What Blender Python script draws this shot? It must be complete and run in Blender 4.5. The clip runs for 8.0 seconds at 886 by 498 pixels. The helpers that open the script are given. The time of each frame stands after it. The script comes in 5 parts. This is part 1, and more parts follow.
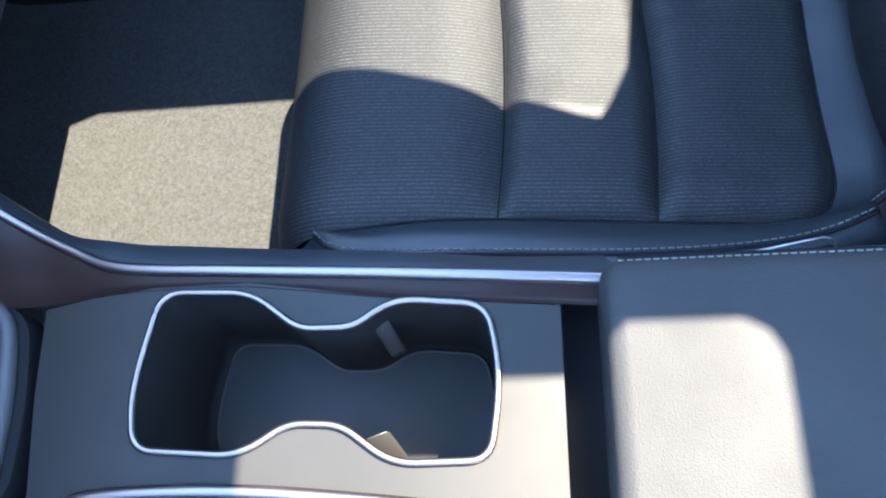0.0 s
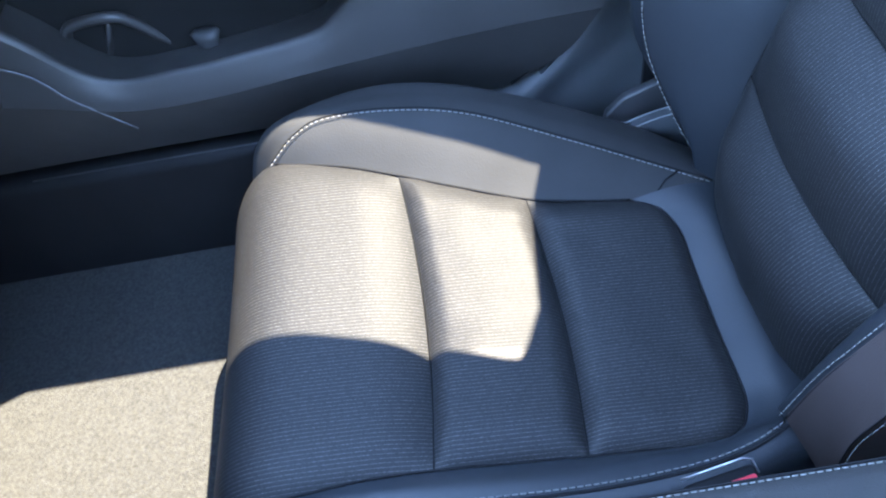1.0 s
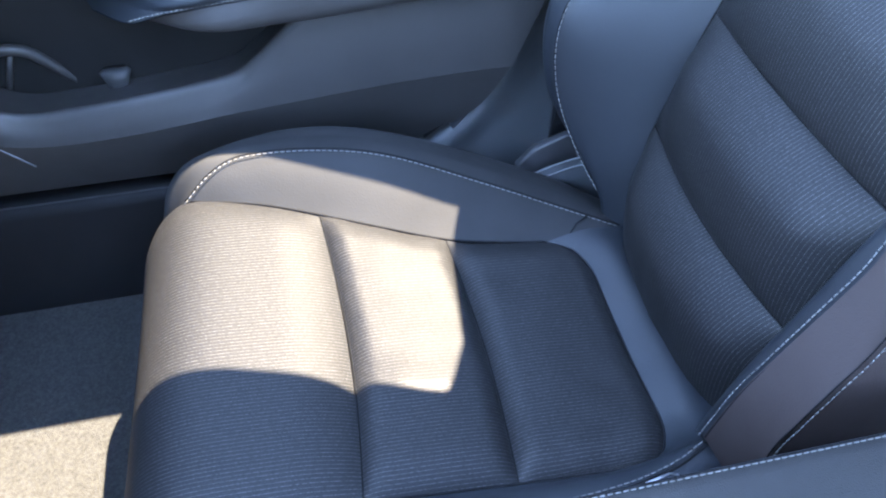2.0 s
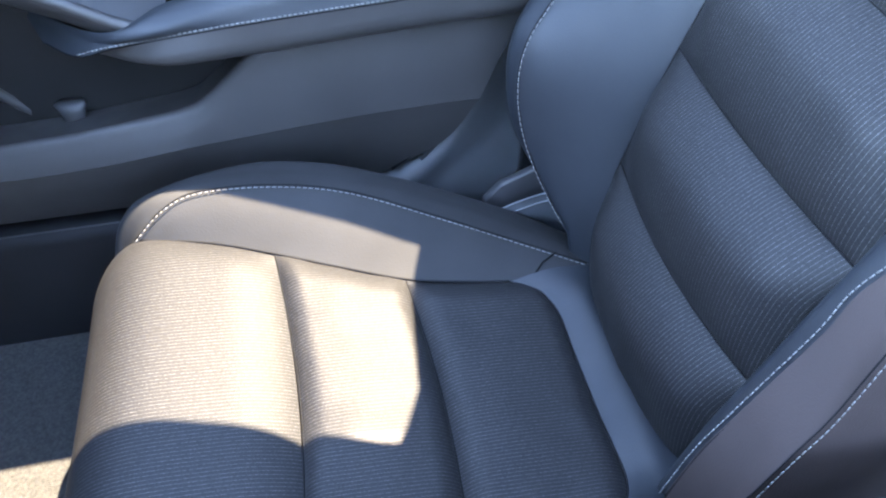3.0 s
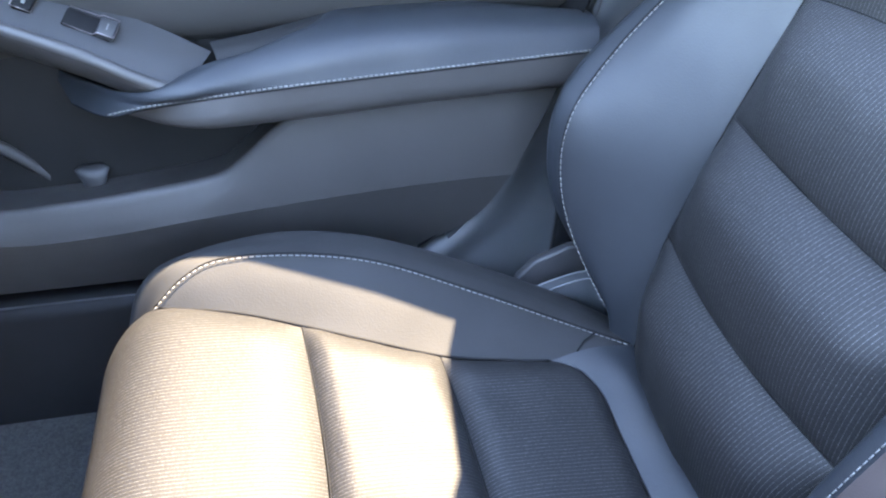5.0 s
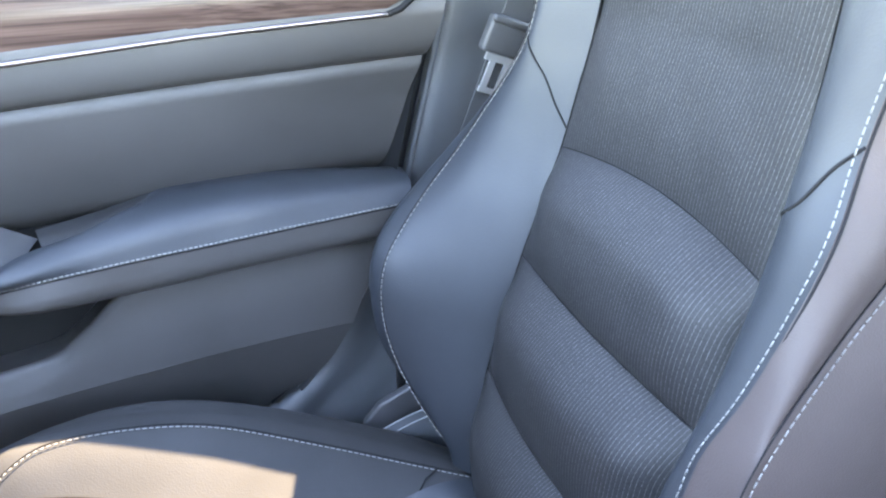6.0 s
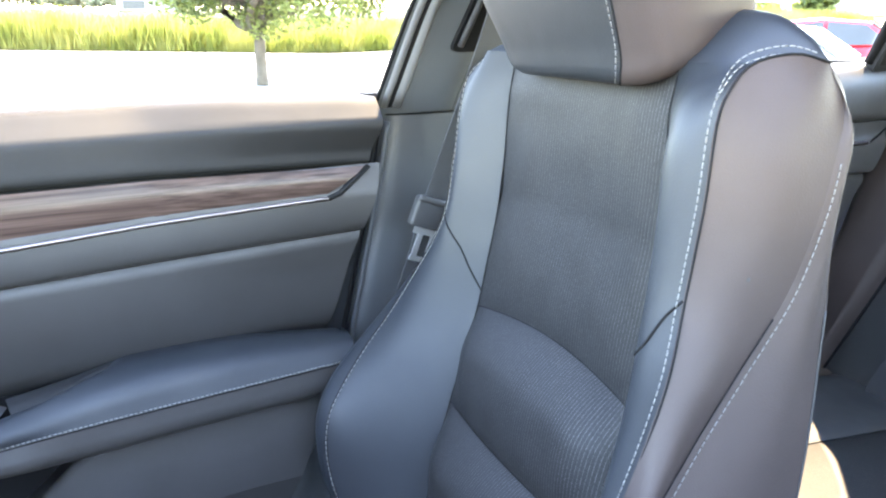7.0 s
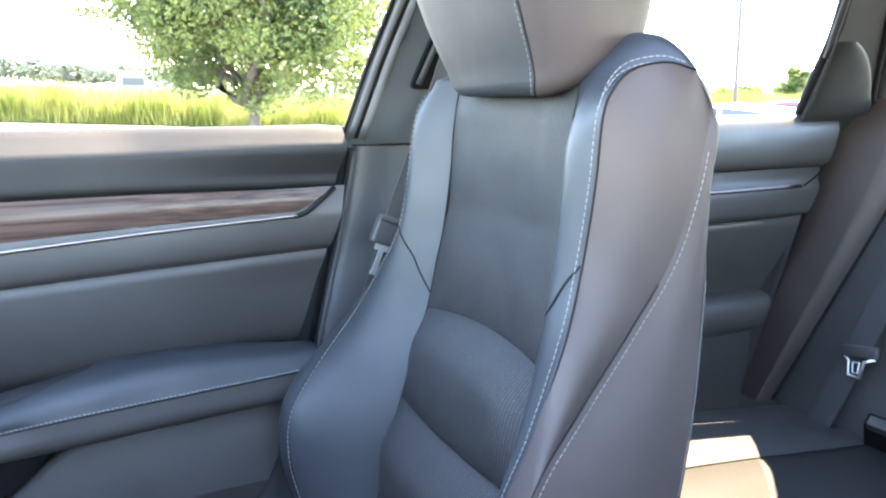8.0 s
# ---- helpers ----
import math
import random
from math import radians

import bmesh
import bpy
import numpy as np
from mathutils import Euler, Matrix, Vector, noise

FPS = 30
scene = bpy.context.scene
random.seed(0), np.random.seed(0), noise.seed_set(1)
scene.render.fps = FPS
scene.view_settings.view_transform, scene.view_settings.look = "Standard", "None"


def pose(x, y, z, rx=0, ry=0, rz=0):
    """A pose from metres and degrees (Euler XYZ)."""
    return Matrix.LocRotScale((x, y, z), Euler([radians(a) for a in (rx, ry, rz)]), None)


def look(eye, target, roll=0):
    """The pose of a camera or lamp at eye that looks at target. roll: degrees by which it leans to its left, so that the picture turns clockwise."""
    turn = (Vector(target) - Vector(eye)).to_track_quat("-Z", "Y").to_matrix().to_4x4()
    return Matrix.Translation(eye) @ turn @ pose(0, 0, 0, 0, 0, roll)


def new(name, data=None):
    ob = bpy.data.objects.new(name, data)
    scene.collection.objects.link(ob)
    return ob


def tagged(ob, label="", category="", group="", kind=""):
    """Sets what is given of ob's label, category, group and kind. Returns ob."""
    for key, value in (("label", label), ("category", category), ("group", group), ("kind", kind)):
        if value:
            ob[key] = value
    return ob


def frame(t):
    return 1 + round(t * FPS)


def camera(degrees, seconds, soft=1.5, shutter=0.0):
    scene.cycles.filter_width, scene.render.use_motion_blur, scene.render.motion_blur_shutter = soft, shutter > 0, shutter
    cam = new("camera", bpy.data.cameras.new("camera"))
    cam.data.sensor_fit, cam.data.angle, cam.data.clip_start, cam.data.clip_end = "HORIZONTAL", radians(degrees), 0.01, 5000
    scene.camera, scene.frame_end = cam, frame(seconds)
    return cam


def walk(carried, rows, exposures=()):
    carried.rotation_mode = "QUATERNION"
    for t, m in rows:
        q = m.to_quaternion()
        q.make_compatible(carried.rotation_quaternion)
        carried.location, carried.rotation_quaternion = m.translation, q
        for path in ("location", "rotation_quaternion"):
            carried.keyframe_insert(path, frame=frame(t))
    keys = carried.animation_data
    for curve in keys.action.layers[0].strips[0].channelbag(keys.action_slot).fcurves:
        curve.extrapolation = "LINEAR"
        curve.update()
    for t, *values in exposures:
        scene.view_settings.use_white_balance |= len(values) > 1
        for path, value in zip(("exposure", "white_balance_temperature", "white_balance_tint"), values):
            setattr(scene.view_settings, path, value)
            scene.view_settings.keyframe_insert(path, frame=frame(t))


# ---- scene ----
cam = camera(60.0, 8.0, soft=2.1)
PATH = [
    (0, (0.035, -0.029, 0.879), (-0.224, 0.7, -0.965), -20.7),
    (0.5, (0.048, -0.014, 0.888), (-0.12, 1.03, -0.809), -14.5),
    (1, (0.05, -0.017, 0.916), (0.007, 1.19, -0.678), -11.2),
    (1.5, (0.006, -0.043, 0.899), (0.167, 1.244, -0.624), -3.9),
    (1.7, (0.003, -0.049, 0.897), (0.229, 1.258, -0.6), -1.7),
    (2.8, (0.024, -0.031, 0.882), (0.372, 1.3, -0.57), 1.7),
    (3, (0.049, -0.022, 0.888), (0.353, 1.331, -0.553), 0.5),
    (3.5, (0.064, -0.024, 0.894), (0.296, 1.393, -0.499), -2.1),
    (4, (0.017, 0.003, 0.867), (0.282, 1.433, -0.506), 0.5),
    (4.2, (-0.01, 0.0, 0.848), (0.271, 1.437, -0.514), 1.8),
    (5.3, (0.021, -0.008, 0.838), (0.422, 1.544, -0.358), 1.4),
    (5.5, (0.037, -0.015, 0.859), (0.47, 1.55, -0.308), 0.7),
    (6, (0.086, -0.056, 0.875), (0.705, 1.593, -0.072), -0.2),
    (6.5, (0.066, -0.1, 0.893), (0.801, 1.615, 0.173), 0.7),
    (7, (0.078, -0.159, 0.917), (0.852, 1.594, 0.344), -1.2),
    (7.5, (0.104, -0.171, 0.888), (0.958, 1.585, 0.455), -1.2),
    (8, (0.073, -0.275, 0.865), (0.89, 1.51, 0.483), -0.5),
]
walk(cam, [(t, look(eye, target, roll)) for t, eye, target, roll in PATH],
     exposures=[(0.0, 5.3, 7200, 9), (0.5, 5.6, 7250, 10), (1.0, 5.75, 7350, 12), (1.7, 5.8, 7700, 15), (3.5, 6.05, 8750, 17), (4.2, 6.05, 9000, 17), (5.5, 6.42, 9900, 18), (6.5, 6.4, 10700, 19), (7.2, 5.8, 10100, 17), (8.0, 5.75, 9600, 16)])

# ---- light: sun from the rear right, clear sky ----
world = bpy.data.worlds.new("sky")
scene.world = world
world.use_nodes = True
SUN_FROM = Vector((0.45, 0.31, 1.0)).normalized()
sky = world.node_tree.nodes.new("ShaderNodeTexSky")
sky.sky_type = "NISHITA"
sky.sun_disc = False
sky.ozone_density, sky.dust_density = 6.5, 0.0
sky.sun_elevation = math.asin(SUN_FROM.z)
sky.sun_rotation = math.atan2(SUN_FROM.x, SUN_FROM.y)
world.node_tree.links.new(sky.outputs[0], world.node_tree.nodes["Background"].inputs[0])
world.node_tree.nodes["Background"].inputs[1].default_value = 0.15
sun = new("sun", bpy.data.lights.new("sun", "SUN"))
sun.data.energy, sun.data.angle, sun.data.color = 1.85, radians(0.5), (1.0, 0.955, 0.86)
sun.matrix_world = look(SUN_FROM * 10, (0, 0, 0))


# ---- materials ----
def material(name, colour, rough=0.5, metal=0.0, **more):
    m = bpy.data.materials.new(name)
    m.use_nodes = True
    b = m.node_tree.nodes["Principled BSDF"]
    b.inputs["Base Color"].default_value = (*colour, 1)
    b.inputs["Roughness"].default_value = rough
    b.inputs["Metallic"].default_value = metal
    for key, value in more.items():
        b.inputs[key.replace("_", " ")].default_value = value
    return m


def node(m, kind, **sets):
    n = m.node_tree.nodes.new(kind)
    for key, value in sets.items():
        n.inputs[key.replace("_", " ")].default_value = value
    return n


def wire(m, a, b):
    m.node_tree.links.new(a, b)


def mottled(m, dark, light, scale=6.0, detail=4.0):
    """Two tones, mixed by noise, into the base colour."""
    co = node(m, "ShaderNodeTexCoord")
    n = node(m, "ShaderNodeTexNoise", Scale=scale, Detail=detail)
    wire(m, co.outputs["Object"], n.inputs["Vector"])
    r = m.node_tree.nodes.new("ShaderNodeValToRGB")
    r.color_ramp.elements[0].position, r.color_ramp.elements[1].position = 0.3, 0.7
    r.color_ramp.elements[0].color, r.color_ramp.elements[1].color = (*dark, 1), (*light, 1)
    wire(m, n.outputs["Fac"], r.inputs["Fac"])
    wire(m, r.outputs["Color"], m.node_tree.nodes["Principled BSDF"].inputs["Base Color"])
    return co, r


def grain(m, co, scale, strength, distance=0.0004, kind="ShaderNodeTexVoronoi", dents=0.22):
    """Fine relief."""
    v = node(m, kind, Scale=scale)
    wire(m, co.outputs["Object"], v.inputs["Vector"])
    b = node(m, "ShaderNodeBump", Strength=strength, Distance=distance)
    wire(m, v.outputs[0], b.inputs["Height"])
    wide = node(m, "ShaderNodeTexNoise", Scale=scale * 0.028, Detail=2.0)
    wire(m, co.outputs["Object"], wide.inputs["Vector"])
    dent = node(m, "ShaderNodeBump", Strength=dents, Distance=distance * 6)
    wire(m, wide.outputs[0], dent.inputs["Height"])
    wire(m, dent.outputs["Normal"], b.inputs["Normal"])
    wire(m, b.outputs["Normal"], m.node_tree.nodes["Principled BSDF"].inputs["Normal"])
    return b


def leather_like(name, dark, light, rough, scale, strength, spec=0.5, dents=0.22):
    m = material(name, dark, rough, Specular_IOR_Level=spec)
    co, _ = mottled(m, dark, light, 9.0)
    grain(m, co, scale, strength, dents=dents)
    worn = node(m, "ShaderNodeTexNoise", Scale=14.0, Detail=5.0)
    wire(m, co.outputs["Object"], worn.inputs["Vector"])
    span = node(m, "ShaderNodeMapRange", From_Min=0.3, From_Max=0.7, To_Min=rough - 0.07, To_Max=rough + 0.07)
    wire(m, worn.outputs["Fac"], span.inputs["Value"])
    wire(m, span.outputs["Result"], m.node_tree.nodes["Principled BSDF"].inputs["Roughness"])
    return m


# bluish base: part of the sky's reflection is put into the colour
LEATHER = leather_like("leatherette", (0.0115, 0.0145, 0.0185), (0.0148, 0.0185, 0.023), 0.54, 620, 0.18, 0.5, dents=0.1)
# lit copy of the leatherette, toned for the sun patch on the cushion's outer side
BOLSTER_LIT = leather_like("sun-toned cushion leatherette", (0.02, 0.02, 0.0205), (0.025, 0.025, 0.0255), 0.72, 620, 0.25, 0.25, dents=0.1)
# lid's copy of the leatherette, toned down against the sun falling on it
LIDSKIN = leather_like("sun-toned armrest leatherette", (0.0145, 0.014, 0.0138), (0.018, 0.0175, 0.0171), 0.7, 1000, 0.45, 0.38)
PLASTIC = leather_like("soft plastic", (0.036, 0.0335, 0.033), (0.044, 0.041, 0.0405), 0.45, 1100, 0.3)
HARD = leather_like("hard plastic", (0.027, 0.027, 0.029), (0.033, 0.033, 0.035), 0.52, 1300, 0.25)
BLACK = material("black rubber", (0.007, 0.007, 0.0078), 0.7, Specular_IOR_Level=0.15)
CARPET = material("carpet", (0.09, 0.088, 0.08), 0.95)
co, _ = mottled(CARPET, (0.027, 0.0268, 0.026), (0.056, 0.0555, 0.054), 260, 6)
grain(CARPET, co, 700, 0.8, 0.002, "ShaderNodeTexNoise")
THREAD = material("thread", (0.15, 0.146, 0.14), 0.7)
CHROME = material("satin chrome", (0.215, 0.18, 0.178), 0.36, 1.0)
TRIM = leather_like("satin grey trim", (0.0205, 0.0199, 0.019), (0.025, 0.0242, 0.023), 0.55, 1500, 0.05, dents=0.03)
TRIM.node_tree.nodes["Principled BSDF"].inputs["Metallic"].default_value = 0.7
WOOD = material("gloss wood", (0.12, 0.06, 0.04), 0.22, Specular_IOR_Level=0.14)
DOORPAD = leather_like("soft door padding", (0.0365, 0.0333, 0.0323), (0.044, 0.0408, 0.0398), 0.55, 1000, 0.25, 0.5)


def ribbed(name):
    """Dark woven cloth with thin pale ribs that run along the seat."""
    m = material(name, (0.05, 0.05, 0.052), 0.62, Specular_IOR_Level=0.34)
    b = m.node_tree.nodes["Principled BSDF"]
    co = node(m, "ShaderNodeTexCoord")
    sep = node(m, "ShaderNodeSeparateXYZ")
    wire(m, co.outputs["UV"], sep.inputs[0])
    mul = node(m, "ShaderNodeMath")
    mul.operation = "MULTIPLY"
    mul.inputs[1].default_value = 2 * math.pi / 0.0036
    wire(m, sep.outputs["X"], mul.inputs[0])
    sine = node(m, "ShaderNodeMath")
    sine.operation = "SINE"
    wire(m, mul.outputs[0], sine.inputs[0])
    r = m.node_tree.nodes.new("ShaderNodeValToRGB")
    r.color_ramp.elements[0].position, r.color_ramp.elements[1].position = 0.86, 1.02
    r.color_ramp.elements[0].color, r.color_ramp.elements[1].color = (0.0088, 0.0086, 0.0094, 1), (0.052, 0.051, 0.05, 1)
    n = node(m, "ShaderNodeTexNoise", Scale=520, Detail=3)
    wire(m, co.outputs["Object"], n.inputs["Vector"])
    broken = node(m, "ShaderNodeMath")
    broken.operation = "MULTIPLY_ADD"
    broken.inputs[1].default_value = 0.45
    wire(m, n.outputs["Fac"], broken.inputs[0])
    wire(m, sine.outputs[0], broken.inputs[2])
    level = node(m, "ShaderNodeMath")
    level.operation = "SUBTRACT"
    level.inputs[1].default_value = 0.225
    wire(m, broken.outputs[0], level.inputs[0])
    wire(m, level.outputs[0], r.inputs["Fac"])
    speck = node(m, "ShaderNodeTexNoise", Scale=750, Detail=3)
    wire(m, co.outputs["Object"], speck.inputs["Vector"])
    gain = node(m, "ShaderNodeMapRange", From_Min=0.3, From_Max=0.7, To_Min=0.45, To_Max=1.6)
    wire(m, speck.outputs["Fac"], gain.inputs["Value"])
    tone = node(m, "ShaderNodeVectorMath")
    tone.operation = "SCALE"
    wire(m, r.outputs["Color"], tone.inputs[0])
    wire(m, gain.outputs["Result"], tone.inputs["Scale"])
    wire(m, tone.outputs[0], b.inputs["Base Color"])
    add = node(m, "ShaderNodeMath")
    add.operation = "ADD"
    wire(m, sine.outputs[0], add.inputs[0])
    wire(m, n.outputs["Fac"], add.inputs[1])
    bump = node(m, "ShaderNodeBump", Strength=0.1, Distance=0.0004)
    wire(m, add.outputs[0], bump.inputs["Height"])
    wire(m, bump.outputs["Normal"], b.inputs["Normal"])
    return m


CLOTH = ribbed("ribbed cloth")


SEAM = material("seam thread", (0.013, 0.013, 0.014), 0.9, Specular_IOR_Level=0.08)
PILLAR = leather_like("pillar plastic", (0.13, 0.134, 0.142), (0.15, 0.154, 0.162), 0.45, 1300, 0.2)
PILLAR_LOW = leather_like("lower pillar plastic", (0.058, 0.064, 0.07), (0.069, 0.076, 0.083), 0.5, 1300, 0.2)
PILLAR_BASE = leather_like("dark pillar base plastic", (0.037, 0.04, 0.044), (0.045, 0.049, 0.054), 0.5, 1300, 0.2)
HEADLINER = leather_like("headliner cloth", (0.22, 0.215, 0.205), (0.26, 0.255, 0.245), 0.95, 1800, 0.3)
CHROME_DULL = material("dull metal", (0.5, 0.5, 0.52), 0.35, 1.0)
STEEL = material("bright steel", (0.85, 0.85, 0.85), 0.42, 1.0)
RED = material("red plastic", (0.55, 0.03, 0.05), 0.4)
TAB = material("brown grey plastic", (0.019, 0.0175, 0.017), 0.5)
RUBBER = leather_like("mat rubber", (0.012, 0.0125, 0.0135), (0.0155, 0.016, 0.017), 0.65, 600, 0.2, 0.3)
GLOSS = material("brown gloss", (0.017, 0.009, 0.008), 0.3, Specular_IOR_Level=0.12)
WEBBING = leather_like("webbing", (0.032, 0.033, 0.036), (0.04, 0.041, 0.044), 0.8, 900, 0.5)
GLASS = material("tinted window glass", (1, 1, 1), 0.0)
clear = node(GLASS, "ShaderNodeBsdfTransparent", Color=(0.73, 0.74, 0.735, 1))
gloss = node(GLASS, "ShaderNodeBsdfGlossy", Roughness=0.0)
mix = node(GLASS, "ShaderNodeMixShader", Fac=0.03)
wire(GLASS, clear.outputs[0], mix.inputs[1])
wire(GLASS, gloss.outputs[0], mix.inputs[2])
wire(GLASS, mix.outputs[0], GLASS.node_tree.nodes["Material Output"].inputs["Surface"])
SCREEN = GLASS.copy()
SCREEN.name = "clear windscreen glass"
for n in SCREEN.node_tree.nodes:
    if n.type == "BSDF_TRANSPARENT":
        n.inputs["Color"].default_value = (0.9, 0.92, 0.91, 1)
# the seats' leatherette made paler, in place of light missing on the bench
BENCH = leather_like("brightened bench leatherette", (0.034, 0.034, 0.035), (0.042, 0.042, 0.043), 0.55, 620, 0.25, 0.5, dents=0.1)
# leatherette turned brown: warm light from the driver's side is in the colour
WARM_SIDE = leather_like("warm-lit side leatherette", (0.041, 0.0285, 0.0265), (0.05, 0.035, 0.0325), 0.6, 900, 0.3, 0.4)
ASPHALT = material("bleached asphalt", (0.33, 0.33, 0.32), 0.9)
co, _ = mottled(ASPHALT, (0.22, 0.214, 0.203), (0.29, 0.282, 0.268), 1.5, 8)
grain(ASPHALT, co, 60, 0.4, 0.01, "ShaderNodeTexNoise")
CONCRETE = material("pale concrete", (0.5, 0.49, 0.46), 0.9)
mottled(CONCRETE, (0.2, 0.195, 0.185), (0.27, 0.265, 0.25), 3.0, 6)
GRASS = material("grass", (0.12, 0.17, 0.04), 0.9)
mottled(GRASS, (0.025, 0.035, 0.008), (0.055, 0.062, 0.016), 0.5, 8)
BLADE = material("tall grass", (0.2, 0.26, 0.06), 0.7)
LEAF = material("leaf", (0.08, 0.13, 0.03), 0.55)
# distance haze is mixed into this pale leaf colour
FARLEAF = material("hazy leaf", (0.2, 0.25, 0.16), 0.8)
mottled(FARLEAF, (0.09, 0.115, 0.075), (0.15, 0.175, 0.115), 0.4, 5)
BARK = material("bark", (0.16, 0.13, 0.1), 0.9)
mottled(BARK, (0.06, 0.048, 0.036), (0.12, 0.1, 0.078), 6.0, 6)
WHITE = material("weathered pale wall", (0.3, 0.3, 0.3), 0.8)
WHITEPAINT = material("white car paint", (0.62, 0.62, 0.63), 0.2)
SILVER = material("silver car paint", (0.36, 0.37, 0.385), 0.25, 0.5)
REDPAINT = material("red car paint", (0.4, 0.02, 0.03), 0.2)
DARKGLASS = material("car window", (0.03, 0.035, 0.04), 0.05)
GALV = material("galvanised steel", (0.075, 0.075, 0.077), 0.6, 0.2)
for m, dark, light in ((BLADE, (0.14, 0.18, 0.03), (0.36, 0.36, 0.11)), (LEAF, (0.045, 0.08, 0.02), (0.2, 0.24, 0.07))):
    geo = node(m, "ShaderNodeNewGeometry")
    ramp = m.node_tree.nodes.new("ShaderNodeValToRGB")
    ramp.color_ramp.elements[0].color, ramp.color_ramp.elements[1].color = (*dark, 1), (*light, 1)
    # single blades vary, and so do whole clumps
    place = node(m, "ShaderNodeTexCoord")
    clump = node(m, "ShaderNodeTexNoise", Scale=0.9, Detail=3.0)
    wire(m, place.outputs["Object"], clump.inputs["Vector"])
    spread = node(m, "ShaderNodeMapRange", From_Min=0.35, From_Max=0.65, To_Min=-0.2, To_Max=0.75)
    wire(m, clump.outputs["Fac"], spread.inputs["Value"])
    both = node(m, "ShaderNodeMath")
    both.operation = "MULTIPLY_ADD"
    both.inputs[1].default_value = 0.4
    wire(m, geo.outputs["Random Per Island"], both.inputs[0])
    wire(m, spread.outputs["Result"], both.inputs[2])
    wire(m, both.outputs[0], ramp.inputs["Fac"])
    b = m.node_tree.nodes["Principled BSDF"]
    wire(m, ramp.outputs["Color"], b.inputs["Base Color"])
    b.inputs["Subsurface Weight"].default_value = 0.0
    t = node(m, "ShaderNodeBsdfTranslucent")
    wire(m, ramp.outputs["Color"], t.inputs["Color"])
    mix = node(m, "ShaderNodeMixShader", Fac=0.4)
    wire(m, b.outputs[0], mix.inputs[1])
    wire(m, t.outputs[0], mix.inputs[2])
    wire(m, mix.outputs[0], m.node_tree.nodes["Material Output"].inputs["Surface"])

# glossy wood with long grain
co = node(WOOD, "ShaderNodeTexCoord")
mp = node(WOOD, "ShaderNodeMapping")
mp.inputs["Scale"].default_value = (1.2, 40, 60)
wire(WOOD, co.outputs["Object"], mp.inputs["Vector"])
nz = node(WOOD, "ShaderNodeTexNoise", Scale=4.0, Detail=4.0, Roughness=0.55)
wire(WOOD, mp.outputs["Vector"], nz.inputs["Vector"])
rp = WOOD.node_tree.nodes.new("ShaderNodeValToRGB")
rp.color_ramp.elements[0].position, rp.color_ramp.elements[1].position = 0.35, 0.65
rp.color_ramp.elements[0].color, rp.color_ramp.elements[1].color = (0.035, 0.021, 0.018, 1), (0.085, 0.052, 0.043, 1)
wire(WOOD, nz.outputs["Fac"], rp.inputs["Fac"])
wire(WOOD, rp.outputs["Color"], WOOD.node_tree.nodes["Principled BSDF"].inputs["Base Color"])


SILL = leather_like("sill plastic", (0.012, 0.012, 0.013), (0.015, 0.015, 0.016), 0.6, 1300, 0.25, 0.2)
# near-black plastic: the shade inside the map pocket is put into its colour
POCKET = leather_like("shade-dark recess plastic", (0.009, 0.0085, 0.0085), (0.0115, 0.011, 0.011), 0.6, 1100, 0.3, 0.25)


SILLPAD = leather_like("dark sill pad plastic", (0.0165, 0.0165, 0.0172), (0.021, 0.021, 0.0218), 0.6, 1000, 0.25, 0.18)


# ---- modelling helpers ----
def curve(points, n):
    """n points evenly along a smooth line through the control points."""
    p = np.array(points, float)
    if len(p) == 2:
        return p[0] + (p[1] - p[0]) * np.linspace(0, 1, n)[:, None]
    q = np.vstack([2 * p[0] - p[1], p, 2 * p[-1] - p[-2]])
    fine = []
    for i in range(1, len(q) - 2):
        a, b, c, d = q[i - 1:i + 3]
        for t in np.linspace(0, 1, 24, endpoint=False):
            fine.append(0.5 * (2 * b + (c - a) * t + (2 * a - 5 * b + 4 * c - d) * t * t + (3 * b - a - 3 * c + d) * t ** 3))
    fine = np.array(fine + [p[-1]])
    s = np.concatenate([[0], np.cumsum(np.linalg.norm(np.diff(fine, axis=0), axis=1))])
    want = np.linspace(0, s[-1], n)
    return np.stack([np.interp(want, s, fine[:, k]) for k in range(3)], 1)


def loft(lines, na, nb):
    """A grid of na x nb places: smooth across the given lines, which all run the same way."""
    c = [curve(l, na) for l in lines]
    return np.array([curve([l[i] for l in c], nb) for i in range(na)])


def puff(grid, amount):
    """Move a grid along its normals by amount[a, b]."""
    da, db = np.gradient(grid, axis=0), np.gradient(grid, axis=1)
    n = np.cross(da, db)
    n /= np.linalg.norm(n, axis=2, keepdims=True) + 1e-12
    return grid + n * amount[..., None]


def sheet(grid, bm=None, flip=False):
    bm = bm or bmesh.new()
    na, nb = grid.shape[:2]
    v = [[bm.verts.new(grid[i, j]) for j in range(nb)] for i in range(na)]
    for i in range(na - 1):
        for j in range(nb - 1):
            f = (v[i][j], v[i + 1][j], v[i + 1][j + 1], v[i][j + 1])
            bm.faces.new(f[::-1] if flip else f).smooth = True
    return bm


